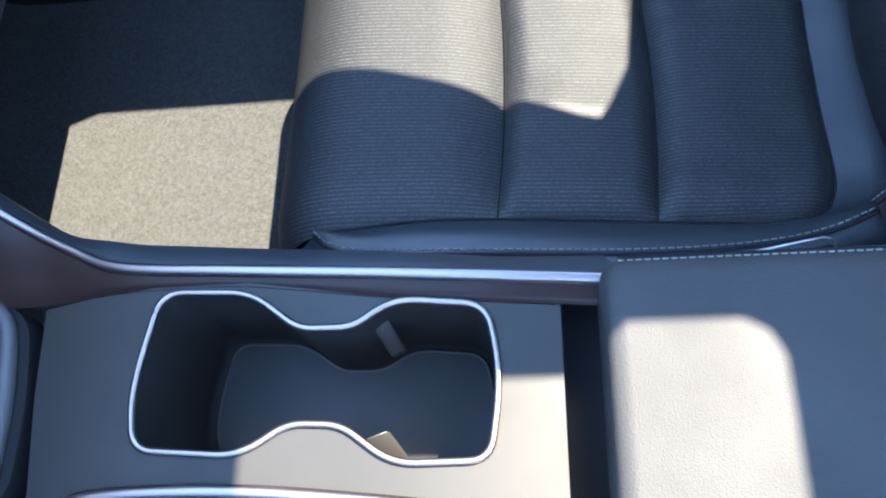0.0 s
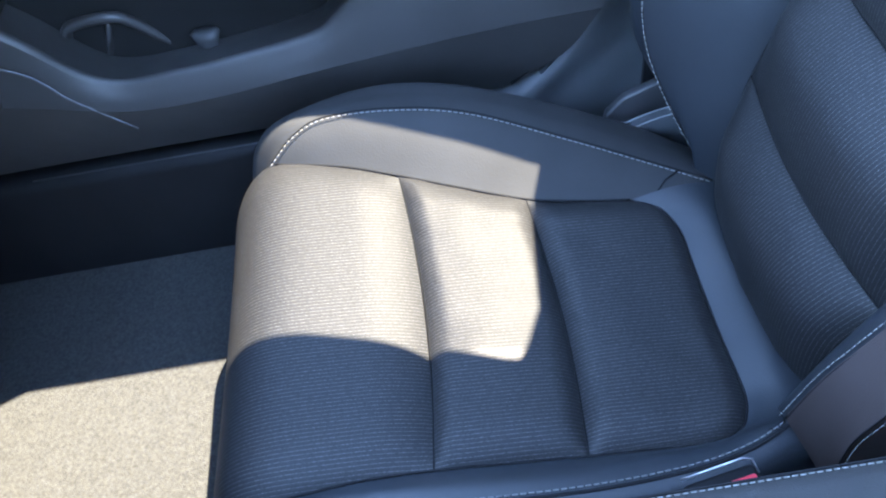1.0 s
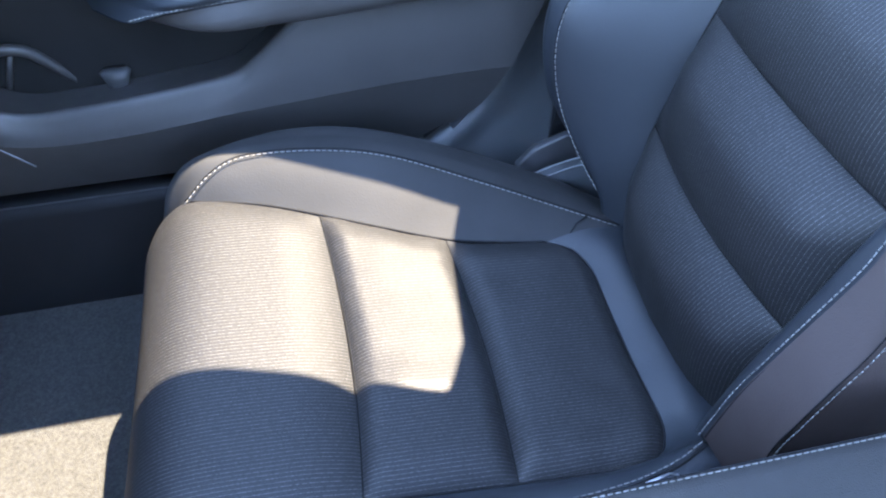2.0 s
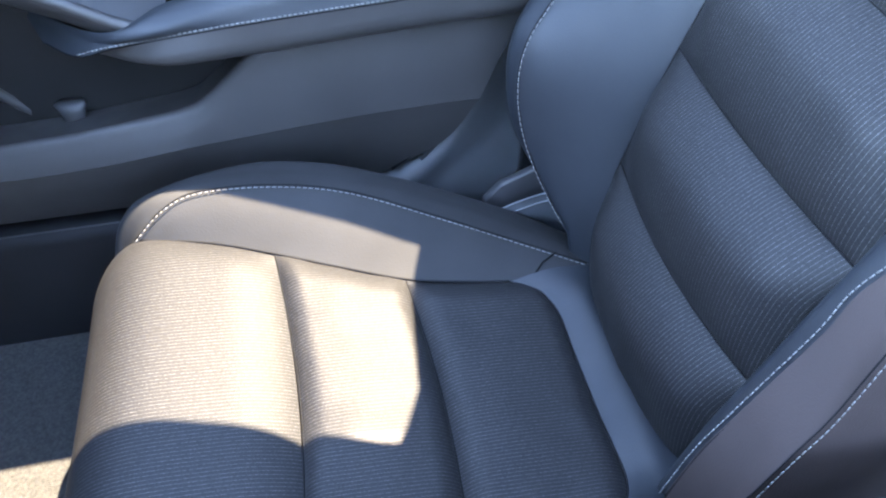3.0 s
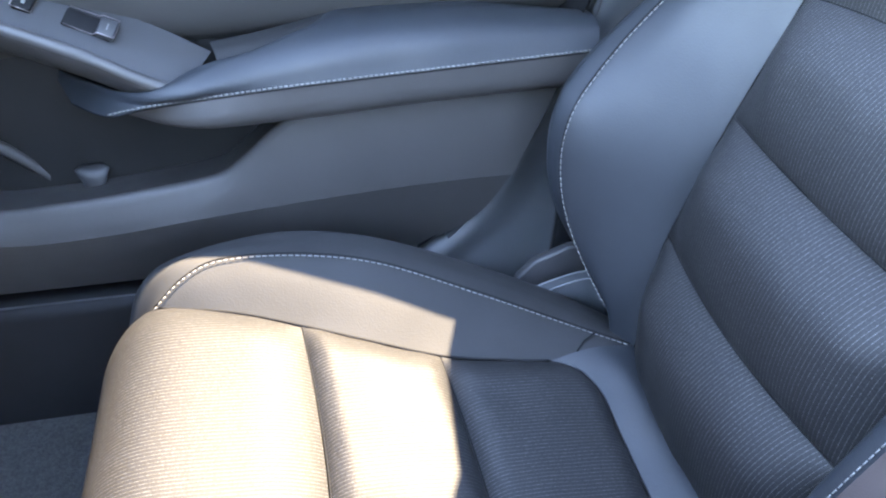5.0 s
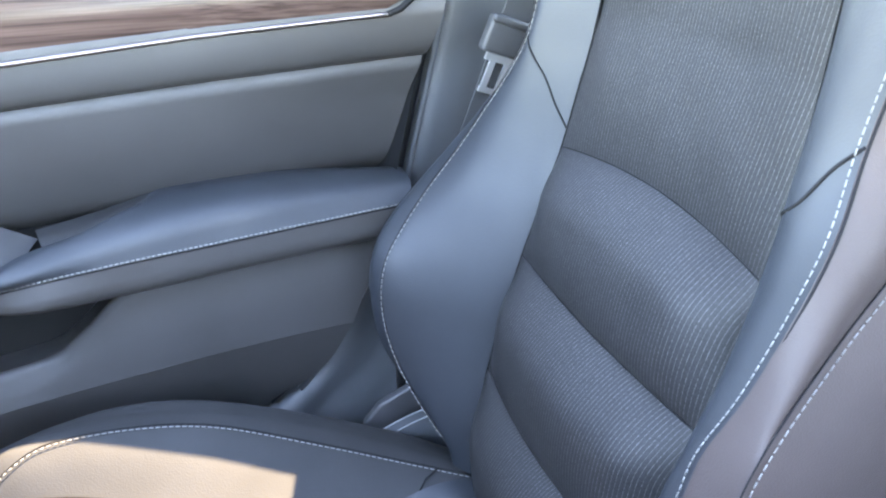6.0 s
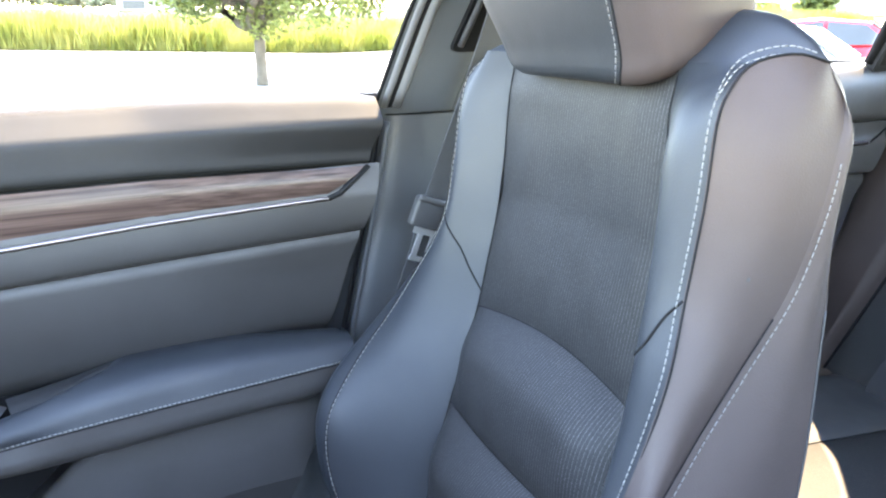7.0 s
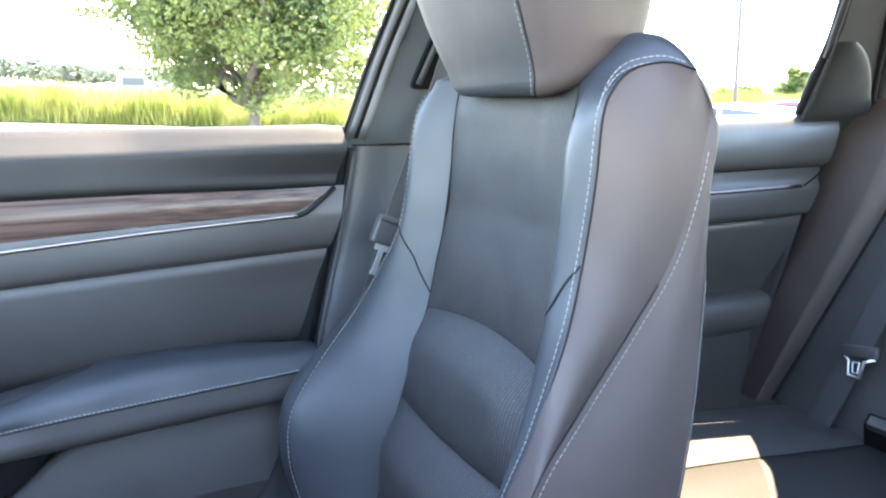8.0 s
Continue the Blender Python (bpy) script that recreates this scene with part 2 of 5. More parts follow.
def cloth(grid, flip=False):
    """A sheet whose weave follows its own width."""
    bm = sheet(grid, flip=flip)
    uv = bm.loops.layers.uv.new("weave")
    na, nb = grid.shape[:2]
    step = np.linalg.norm(np.diff(grid, axis=1), axis=2)
    s = np.concatenate([np.zeros((na, 1)), np.cumsum(step, axis=1)], 1)
    s += (grid[:, nb // 2, 1] - s[:, nb // 2])[:, None]
    bm.verts.index_update()
    for f in bm.faces:
        for l in f.loops:
            i, j = divmod(l.vert.index, nb)
            l[uv].uv = (s[i, j], i * 0.004)
    return bm


def tube(points, radius, bm=None, sides=6, n=0):
    """A round cord along points."""
    bm = bm or bmesh.new()
    p = np.array(points, float) if not n else curve(points, n)
    t = np.gradient(p, axis=0)
    rings = []
    for q, d in zip(p, t):
        d = Vector(d).normalized()
        a = d.orthogonal().normalized() if not rings else (last - d * last.dot(d)).normalized()
        last, b = a, d.cross(a)
        rings.append([bm.verts.new(Vector(q) + radius * (math.cos(w) * a + math.sin(w) * b)) for w in (2 * math.pi * k / sides for k in range(sides))])
    for r, s in zip(rings, rings[1:]):
        for k in range(sides):
            bm.faces.new((r[k], r[(k + 1) % sides], s[(k + 1) % sides], s[k])).smooth = True
    bm.faces.new(rings[0][::-1])
    bm.faces.new(rings[-1])
    return bm


def stitches(points, pitch=0.0062, length=0.0044, radius=0.0006, lift=(0, 0, 0.0006)):
    """A row of single stitches along a line."""
    fine = curve(points, 400) + np.array(lift)
    total = np.linalg.norm(np.diff(fine, axis=0), axis=1).sum()
    s = np.linspace(0, total, 400)
    bm = bmesh.new()
    for k in range(int(total / pitch)):
        a, b = k * pitch, k * pitch + length
        ends = [[np.interp(w, s, fine[:, i]) for i in range(3)] for w in (a, (a + b) / 2, b)]
        tube(ends, radius, bm, 5)
    return bm


def block(bm, x0, x1, y0, y1, z0, z1):
    r = bmesh.ops.create_cube(bm, size=1)["verts"]
    for v in r:
        v.co = Vector(((x0 + x1) / 2 + v.co.x * (x1 - x0), (y0 + y1) / 2 + v.co.y * (y1 - y0), (z0 + z1) / 2 + v.co.z * (z1 - z0)))
    return bm


def rounded(bm, width, segments=3):
    bmesh.ops.bevel(bm, geom=bm.edges[:], offset=width, segments=segments, affect="EDGES", profile=0.5)
    for f in bm.faces:
        f.smooth = True
    return bm


def slab(outline, depth, bm=None):
    """A closed plate: outline (places in order round it), carried by the vector depth."""
    bm = bm or bmesh.new()
    a = [bm.verts.new(p) for p in outline]
    b = [bm.verts.new(Vector(p) + Vector(depth)) for p in outline]
    bm.faces.new(a)
    bm.faces.new(b[::-1])
    for i in range(len(a)):
        j = (i + 1) % len(a)
        bm.faces.new((a[j], a[i], b[i], b[j]))
    bmesh.ops.recalc_face_normals(bm, faces=bm.faces[:])
    return bm


def finish(name, bm, mat):
    me = bpy.data.meshes.new(name)
    bm.normal_update()
    bm.to_mesh(me)
    bm.free()
    me.materials.append(mat)
    return new(name, me)


def thing(name, base, label, category, group="", kind=""):
    ob = tagged(new(name), label, category, group, kind)
    ob.location = base
    return ob


def round_corners(points, radius, steps=5):
    """A closed outline (x, y pairs) with its corners rounded."""
    out = []
    for i, p in enumerate(points):
        p, a, b = Vector(p), Vector(points[i - 1]), Vector(points[(i + 1) % len(points)])
        r = radius[i] if isinstance(radius, (list, tuple)) else radius
        da, db = (a - p), (b - p)
        ra, rb = min(r, da.length * 0.48), min(r, db.length * 0.48)
        s, e = p + da.normalized() * ra, p + db.normalized() * rb
        for k in range(steps + 1):
            t = k / steps
            out.append(((1 - t) ** 2 * s + 2 * t * (1 - t) * p + t * t * e)[:2])
    return out


def ring_stack(rings, bm=None):
    """A closed body through rings of equal count."""
    bm = bm or bmesh.new()
    v = [[bm.verts.new(p) for p in r] for r in rings]
    n = len(v[0])
    for r, s in zip(v, v[1:]):
        for k in range(n):
            bm.faces.new((r[k], r[(k + 1) % n], s[(k + 1) % n], s[k])).smooth = True
    bm.faces.new(v[0][::-1]).smooth = True
    bm.faces.new(v[-1]).smooth = True
    bmesh.ops.recalc_face_normals(bm, faces=bm.faces[:])
    return bm


def ribbon(points, across, thick=0.0012, n=40, bm=None):
    """A flat strap along points; across: half its width, as a vector."""
    c, w = curve(points, n), Vector(across)
    t = np.gradient(c, axis=0)
    bm = bm or bmesh.new()
    rows = []
    for p, d in zip(c, t):
        nrm = Vector(d).cross(w).normalized() * thick
        p = Vector(p)
        rows.append([bm.verts.new(q) for q in (p - w - nrm, p + w - nrm, p + w + nrm, p - w + nrm)])
    for r, s in zip(rows, rows[1:]):
        for k in range(4):
            bm.faces.new((r[k], r[(k + 1) % 4], s[(k + 1) % 4], s[k]))
    bm.faces.new(rows[0])
    bm.faces.new(rows[-1][::-1])
    bmesh.ops.recalc_face_normals(bm, faces=bm.faces[:])
    return bm


def part(name, bm, mat, parent, label=""):
    """One mesh under a thing or a part; its places are the world's."""
    ob = finish(name, bm, mat)
    ob.parent = parent
    ob.matrix_parent_inverse = Matrix.Translation(-parent.location)
    return tagged(ob, label)


def setting(name, bm, mat, label, category):
    return tagged(finish(name, bm, mat), label, category, kind="structure")


# ---- the large structure ----
WINDOW_LEAN = 0.57
BELT = 0.81


def side_y(z):
    """How far out the upper side of the cabin lies at a height."""
    return 0.765 - WINDOW_LEAN * (z - BELT)


def side_plate(outline, depth=-0.02):
    """A plate in the leaning upper side, from (x, z) pairs."""
    return slab([(x, side_y(z), z) for x, z in outline], (0, depth, 0.0))


def ground_z(y, x=0.0):
    """The lot rises gently away from the passenger side, the fields beyond it more; it falls towards the rear and then levels out."""
    return -0.38 + 0.014 * y + 0.017 * max(0.0, min(y, 190.0) - 45.0) - 0.045 * min(x, 9.0)


def cabin():
    floor = bmesh.new()
    g = np.array([[(x, y, 0.06 + 0.22 * max(0.0, -0.68 - x)) for y in np.linspace(-0.8, 0.82, 12)] for x in np.linspace(-1.12, 1.7, 60)])
    sheet(g, floor)
    setting("floor", floor, CARPET, "dark charcoal looped carpet on the cabin floor", "floor")
    roof = bmesh.new()
    block(roof, -0.05, 0.175, -0.58, 0.56, 1.155, 1.2)
    block(roof, 0.47, 1.6, -0.58, 0.56, 1.155, 1.2)
    # sunroof edge, out of view, stepped to fit the console's sun patch
    block(roof, 0.374, 0.47, 0.3, 0.545, 1.155, 1.2)
    block(roof, 0.175, 0.374, 0.285, 0.545, 1.155, 1.2)
    slab([(0.47, 0.28, 1.155), (0.47, 0.3, 1.155), (0.452, 0.3, 1.155), (0.464, 0.293, 1.155)], (0, 0, 0.045), roof)
    block(roof, 0.175, 0.47, -0.58, -0.33, 1.155, 1.2)
    setting("ceiling", roof, HEADLINER, "grey cloth headliner with an open sunroof", "ceiling")
    setting("wall_rear", slab([(1.72, -0.8, 0.0), (1.72, 0.8, 0.0), (1.72, 0.8, 0.84), (1.72, -0.8, 0.84)], (0.05, 0, 0)), HARD, "dark panel behind the rear bench", "wall")
    # out of view; its lip reaches back to keep skylight off the footwell
    setting("wall_front", slab([(-1.12, -0.8, 0.0), (-1.12, -0.8, 0.74), (-0.54, -0.8, 0.745), (-0.37, -0.8, 0.73), (-0.325, -0.8, 0.7), (-0.322, -0.8, 0.665), (-0.345, -0.8, 0.61), (-0.45, -0.8, 0.36), (-0.85, -0.8, 0.3), (-1.0, -0.8, 0.0)], (0, 1.6, 0)), HARD, "unseen dark bulkhead and dash shell that shades the footwell", "wall")
    setting("wall_right", slab([(-1.12, 0.83, 0.0), (1.72, 0.83, 0.0), (1.72, 0.8, 0.828), (-1.12, 0.8, 0.828)], (0, 0.02, 0)), HARD, "outer skin of the passenger side doors", "wall")
    setting("wall_left", slab([(-1.12, -0.79, 0.0), (1.72, -0.79, 0.0), (1.72, -0.76, 0.8), (-1.12, -0.76, 0.8)], (0, -0.04, 0)), PLASTIC, "dark door panels on the driver's side", "wall")


cabin()


def greenhouse():
    """Pillars and rails round the side windows."""
    setting("trim_front", side_plate([(-1.12, 0.80), (-0.186, 0.80), (-0.259, 0.843), (-0.181, 1.006), (-0.012, 1.085), (0.08, 1.12), (0.08, 1.17), (-0.12, 1.17), (-0.7, 0.9), (-1.12, 0.83)]), HARD, "dark windscreen pillar and mirror corner trim", "pillar")
    # out of view; lower edge bent to fit the sun patch on the cushion
    setting("trim_rail", side_plate([(0.08, 1.105), (0.2, 1.108), (0.25, 1.112), (0.35, 1.13), (0.45, 1.156), (0.5, 1.163), (0.52, 1.13), (1.7, 1.13), (1.7, 1.2), (0.08, 1.2)]), HEADLINER, "grey cloth covered roof rail above the doors", "trim")
    # backing of the middle pillar
    setting("trim_middle", side_plate([(0.385, 0.8), (0.68, 0.8), (0.7, 1.15), (0.464, 1.17), (0.468, 1.14), (0.467, 1.09), (0.441, 0.99), (0.42, 0.92), (0.396, 0.815)], -0.006), PILLAR_LOW, "dark grey body pillar between the doors", "pillar")
    # rear quarter
    quarter = side_plate([(1.262, 0.8), (1.75, 0.8), (1.75, 1.16), (1.16, 1.16), (1.2, 1.06), (1.235, 0.98), (1.247, 0.9)])
    # hidden filler, added to stop a sliver of sun reaching the bench
    block(quarter, 1.27, 1.75, 0.768, 0.835, 0.802, 0.835)
    setting("trim_rear", quarter, SILLPAD, "dark grey rear quarter pillar trim", "pillar")

    # out of view: driver's side pillars, windscreen and panes, added to shape the light
    for n, o in enumerate(([(-1.12, 0.78), (-0.5, 0.78), (0.05, 1.12), (0.05, 1.2), (-0.3, 1.2)], [(0.36, 0.78), (0.62, 0.78), (0.62, 1.2), (0.4, 1.2)], [(1.2, 0.78), (1.75, 0.78), (1.75, 1.2), (1.1, 1.2)])):
        setting(("wall_left_front", "wall_left_middle", "wall_left_rear")[n], slab([(x, -side_y(z), z) for x, z in o], (0, 0.02, 0)), HARD, "plain dark pillar added out of view on the driver's side", "pillar")
    setting("window_3", slab([(-0.05, -0.56, 1.165), (-0.05, 0.56, 1.165), (-1.1, 0.74, 0.75), (-1.1, -0.74, 0.75)], (0, 0, 0.005)), SCREEN, "clear windscreen", "window")
    setting("window_4", slab([(x, -side_y(z) + 0.006, z) for x, z in ((0.6, 0.79), (1.24, 0.79), (1.15, 1.15), (0.6, 1.15))], (0, 0.004, 0)), SCREEN, "clear rear side window on the driver's side", "window")
    setting("window_5", slab([(1.6, -0.58, 1.165), (1.6, 0.58, 1.165), (1.74, 0.6, 0.84), (1.74, -0.6, 0.84)], (0.004, 0, 0)), SCREEN, "clear rear window above the rear bench", "window")


greenhouse()


def b_pillar():
    p = thing("pillar_1", (0.46, 0.75, 0.1), "dark grey plastic trim of the middle pillar", "pillar", kind="structure")
    # upper cover, from the window's edge back to the rear door
    up = bmesh.new()
    rows = []
    for z in np.linspace(0.806, 1.15, 24):
        y, x = side_y(z), np.interp(z, [0.806, 0.92, 0.99, 1.15], [0.414, 0.434, 0.45, 0.495])
        rows.append(curve([(x, y + 0.012, z), (x + 0.006, y - 0.004, z), (x + 0.03, y - 0.008, z), (x + 0.075, y - 0.016, z), (x + 0.1, y + 0.015, z), (x + 0.12, y + 0.05, z)], 16))
    sheet(np.array(rows), up, flip=True)
    part("upper_cover", up, PILLAR_LOW, p)
    # lower cover follows the edge of the door
    lo = bmesh.new()
    rows = []
    for z in np.linspace(0.802, 0.12, 44):
        x = shut(z) + 0.022
        dip = 0.01 * min(1, max(0, (0.69 - z) / 0.03))
        rows.append(curve([(x - 0.02, 0.8, z), (x + 0.001, 0.772, z), (x + 0.006, 0.762, z), (x + 0.018, 0.758, z), (x + 0.055, 0.757 + dip * 0.6, z), (x + 0.1, 0.762 + dip, z), (0.62, 0.77, z)], 24))
        rows[-1][:, 1] -= 0.045 * min(1, max(0, (0.34 - z) / 0.14)) ** 2
    sheet(np.array(rows), lo)
    part("lower_cover", lo, PILLAR_BASE, p)
    part("cover_bead", tube([(shut(z) + 0.0255, 0.7615 - 0.045 * min(1, max(0, (0.34 - z) / 0.14)) ** 2, z) for z in np.linspace(0.795, 0.25, 40)], 0.0042, sides=8), PILLAR_BASE, p)
    seam = [(0.4, side_y(0.806) + 0.0, 0.804), (0.43, 0.757, 0.803), (0.5, 0.752, 0.803)]
    part("joint", tube(curve(seam, 12), 0.0012), BLACK, p)
    # belt slot, a dark recess with a raised lip
    slot = bmesh.new()
    o = [(0.474, 0.879), (0.54, 0.879), (0.58, 1.04), (0.516, 1.04)]
    slab([(x, side_y(z) - 0.0225, z) for x, z in round_corners(o, 0.012)], (0, 0.012, 0), slot)
    part("belt_slot", slot, BLACK, p)
    lip = [(0.484, side_y(0.886) - 0.025, 0.886), (0.501, side_y(0.95) - 0.025, 0.95), (0.522, side_y(1.03) - 0.025, 1.03)]
    part("slot_lip", tube(curve(lip, 16), 0.004), HARD, p)
    # rubber seals along the opening
    s = thing("door_seal", (0.4, 0.76, 0.8), "black rubber door seal and window channel", "seal", kind="structure")
    for name, off, r, mat in (("window_channel", -0.0155, 0.003, BLACK), ("frame_strip", -0.006, 0.0062, PILLAR), ("seal", 0.002, 0.0045, BLACK), ("frame_edge", 0.0115, 0.0075, PILLAR), ("inner_seal", 0.02, 0.0035, BLACK)):
        line = [(np.interp(z, [0.815, 0.92, 0.99, 1.13], [0.411, 0.433, 0.452, 0.496]) + off, side_y(z) - 0.002, z) for z in np.linspace(0.815, 1.13, 14)]
        part(name, tube(line, r, sides=8), mat, s)
    line = [(shut(z) + 0.011, 0.772, z) for z in np.linspace(0.825, 0.25, 40)]
    part("lower_seal", tube(line, 0.0105, sides=8), BLACK, s)
    edge = np.array([[(shut(z) + 0.001, y, z) for y in (0.738, 0.76, 0.8)] for z in np.linspace(0.83, 0.24, 40)])
    part("door_edge", sheet(edge), BLACK, s)


def shut(z):
    """Where the front door ends, by height."""
    return float(np.interp(z, [0.1, 0.2, 0.24, 0.275, 0.36, 0.43, 0.5, 0.53, 0.667, 0.755, 0.81], [-0.04, 0.085, 0.15, 0.196, 0.255, 0.292, 0.319, 0.325, 0.358, 0.378, 0.388]))


b_pillar()


def door():
    d = thing("door_1", (0, 0.74, 0.2), "dark front passenger door with padded armrest, wood strip and map pocket", "door", kind="structure")
    F = -0.85

    def bands(name, profile, mat, n=50, nb=10, flip=False, label=""):
        """A band of the panel: (y, z at the front, z at the rear) from top to bottom, running to the door's edge."""
        lines = []
        for y, z0, z1 in profile:
            zz = z1
            lines.append([(x, y, z0 + (zz - z0) * (x - F) / (shut(zz) - F)) for x in np.linspace(F, shut(zz), 12)])
        return part(name, sheet(loft(lines, n, nb), flip=flip), mat, d, label)

    pad = bands("sill_pad", [(0.8, 0.832, 0.832), (0.778, 0.834, 0.833), (0.768, 0.829, 0.828), (0.7565, 0.8185, 0.8175), (0.745, 0.808, 0.807), (0.7405, 0.8035, 0.8025), (0.7393, 0.797, 0.796), (0.7393, 0.78, 0.778), (0.7393, 0.762, 0.76), (0.748, 0.753, 0.754)], SILLPAD, nb=26, flip=True)
    # wood strip, cut slanting at its end, over a bright line
    top, low = 0.7535, lambda x: 0.699 + 0.022 * (x + 0.03) / 0.33
    xs = np.linspace(F, 0.309, 60)
    g = np.array([[(x + 0.052 * a, 0.731 - 0.004 * math.sin(math.pi * a), low(x) + (top - low(x)) * a) for a in np.linspace(0, 1, 8)] for x in xs])
    part("wood_strip", sheet(g), WOOD, d, "glossy red-brown wood grain strip")
    line = [(x, 0.726, low(x) - 0.003) for x in np.linspace(F, 0.305, 60)] + [(0.312, 0.7262, 0.7182)]
    part("chrome_strip", tube(line, 0.0027, sides=8), CHROME, d, "thin bright chrome strip")
    part("strip_end", tube([(0.311, 0.727, 0.718), (0.325, 0.727, 0.7235), (0.342, 0.729, 0.737), (0.362, 0.7315, 0.7535)], 0.0034, sides=8), BLACK, d)
    bands("upper_pad", [(0.74, 0.72, 0.755), (0.733, 0.69, 0.735), (0.728, 0.665, 0.715), (0.729, 0.64, 0.69), (0.735, 0.618, 0.674), (0.746, 0.609, 0.667)], DOORPAD, nb=20, flip=True)
    bands("main_panel", [(0.748, 0.61, 0.667), (0.743, 0.6, 0.66), (0.745, 0.585, 0.645), (0.755, 0.53, 0.6), (0.774, 0.49, 0.545), (0.803, 0.465, 0.515)], DOORPAD, nb=20, flip=True)
    # the upper panel swings slightly inwards to the rear
    for ob in d.children:
        for v in ob.data.vertices:
            v.co.y -= 0.14 * max(0.0, min(0.26, v.co.x - 0.12)) * max(0.0, min(1.0, (v.co.z - 0.62) / 0.1))
    # the sill pad widens towards the pillar
    for v in pad.data.vertices:
        v.co.x -= 0.16 * max(0.0, v.co.x - 0.3)
        v.co.y -= 0.16 * max(0.0, min(0.28, v.co.x - 0.12)) * max(0.0, min(1.0, (v.co.z - 0.77) / 0.04)) * (1.0 if v.co.y < 0.77 else 0.0)
    # hidden block, added to stop sun leaking in behind the sill pad
    part("light_stop", block(bmesh.new(), F, 0.385, 0.765, 0.798, 0.68, 0.8), SILLPAD, d)
    for v in pad.data.vertices:
        if v.index % 26 == 0:
            v.co.y = 0.802
    # padded armrest
    back = [(-0.222, 0.802, 0.478), (-0.13, 0.705, 0.492), (-0.07, 0.713, 0.512), (0.0, 0.728, 0.523), (0.045, 0.755, 0.532), (0.075, 0.772, 0.539), (0.2, 0.775, 0.539), (0.334, 0.775, 0.524)]
    crest = [(-0.222, 0.798, 0.47), (-0.12, 0.692, 0.488), (0.0, 0.698, 0.515), (0.13, 0.705, 0.532), (0.334, 0.71, 0.531)]
    stitch = [(-0.205, 0.76, 0.46), (-0.16, 0.703, 0.471), (-0.12, 0.693, 0.482), (0.0, 0.69, 0.494), (0.15, 0.692, 0.502), (0.33, 0.694, 0.511)]
    under = [(-0.215, 0.79, 0.459), (-0.1, 0.697, 0.458), (0.0, 0.694, 0.457), (0.15, 0.697, 0.465), (0.321, 0.7, 0.472)]
    inside = [(-0.215, 0.804, 0.446), (-0.1, 0.755, 0.44), (0.0, 0.752, 0.44), (0.15, 0.748, 0.448), (0.317, 0.745, 0.458)]
    mid = [(-0.222, 0.8, 0.476), (-0.125, 0.698, 0.495), (-0.04, 0.708, 0.517), (0.06, 0.736, 0.539), (0.2, 0.742, 0.543), (0.335, 0.745, 0.533)]
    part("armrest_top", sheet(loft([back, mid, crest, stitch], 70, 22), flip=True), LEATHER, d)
    # leatherette side given the paler padding colour to stand in for light on it
    part("armrest_side", sheet(loft([stitch, under, inside], 70, 12), flip=True), DOORPAD, d)
    end = bmesh.new()
    ring = [l[-1] for l in (back, mid, crest, stitch, under, inside)]
    end.faces.new([end.verts.new(p) for p in ring])
    part("armrest_end", end, LEATHER, d)
    part("armrest_stitching", stitches([(x, y - 0.0006, z + 0.002) for x, y, z in stitch[1:]], pitch=0.0052, length=0.0038, radius=0.0009, lift=(0, -0.0004, 0)), THREAD, d, "pale grey double stitching")
    part("armrest_seam", tube([(x, y + 0.0004, z - 0.0012) for x, y, z in curve(stitch, 50)], 0.001), BLACK, d)
    # pull cup behind the armrest
    cup = [[(-0.06, 0.757, 0.517), (0.0, 0.766, 0.524), (0.065, 0.776, 0.536)], [(-0.055, 0.735, 0.512), (0.0, 0.74, 0.522), (0.05, 0.758, 0.531)], [(-0.05, 0.72, 0.49), (0.0, 0.73, 0.5), (0.06, 0.76, 0.515)]]
    part("pull_cup", sheet(loft(cup, 16, 8), flip=True), SILLPAD, d, "smooth grey pull pocket insert")
    # switch panel, rising to the front
    rim_in = [(-0.5, 0.738, 0.618), (-0.3, 0.722, 0.585), (-0.184, 0.706, 0.546), (-0.12, 0.703, 0.511), (-0.085, 0.703, 0.496)]
    rim_out = [(-0.5, 0.79, 0.652), (-0.3, 0.78, 0.612), (-0.19, 0.772, 0.572), (-0.115, 0.768, 0.54), (-0.06, 0.762, 0.51)]
    inner = [(x, y + 0.008, z - 0.004) for x, y, z in rim_in]
    outer = [(x, y - 0.003, z - 0.004) for x, y, z in rim_out]
    part("switch_panel", sheet(loft([inner, outer], 40, 10), flip=False), HARD, d, "dark switch panel sloping up to the front")
    part("switch_rim", sheet(loft([[(x, y + 0.065, z - 0.062 - 0.1 * min(0, x + 0.1)) for x, y, z in rim_in], [(x, y + 0.022, z - 0.042) for x, y, z in rim_in], [(x, y - 0.004, z - 0.012) for x, y, z in rim_in], rim_in, inner], 40, 18), flip=True), PLASTIC, d)
    part("switch_rim_line", tube([(x, y - 0.003, z - 0.011) for x, y, z in curve(rim_in, 40)], 0.0011), BLACK, d)
    sw = bmesh.new()
    M = Matrix.Translation((-0.165, 0.742, 0.546)) @ Euler((radians(24), radians(24), radians(-6))).to_matrix().to_4x4()
    block(sw, -0.022, 0.022, -0.011, 0.011, -0.006, 0.003)
    rounded(sw, 0.002, 2)
    bmesh.ops.transform(sw, matrix=M, verts=sw.verts)
    button = part("window_switch", sw, BLACK, d, "black window switch with bright edge")
    tip = block(bmesh.new(), 0.008, 0.0245, -0.0105, 0.0105, 0.0, 0.0075)
    rounded(tip, 0.0022, 2)
    bmesh.ops.transform(tip, matrix=M, verts=tip.verts)
    part("switch_lever", tip, HARD, button)
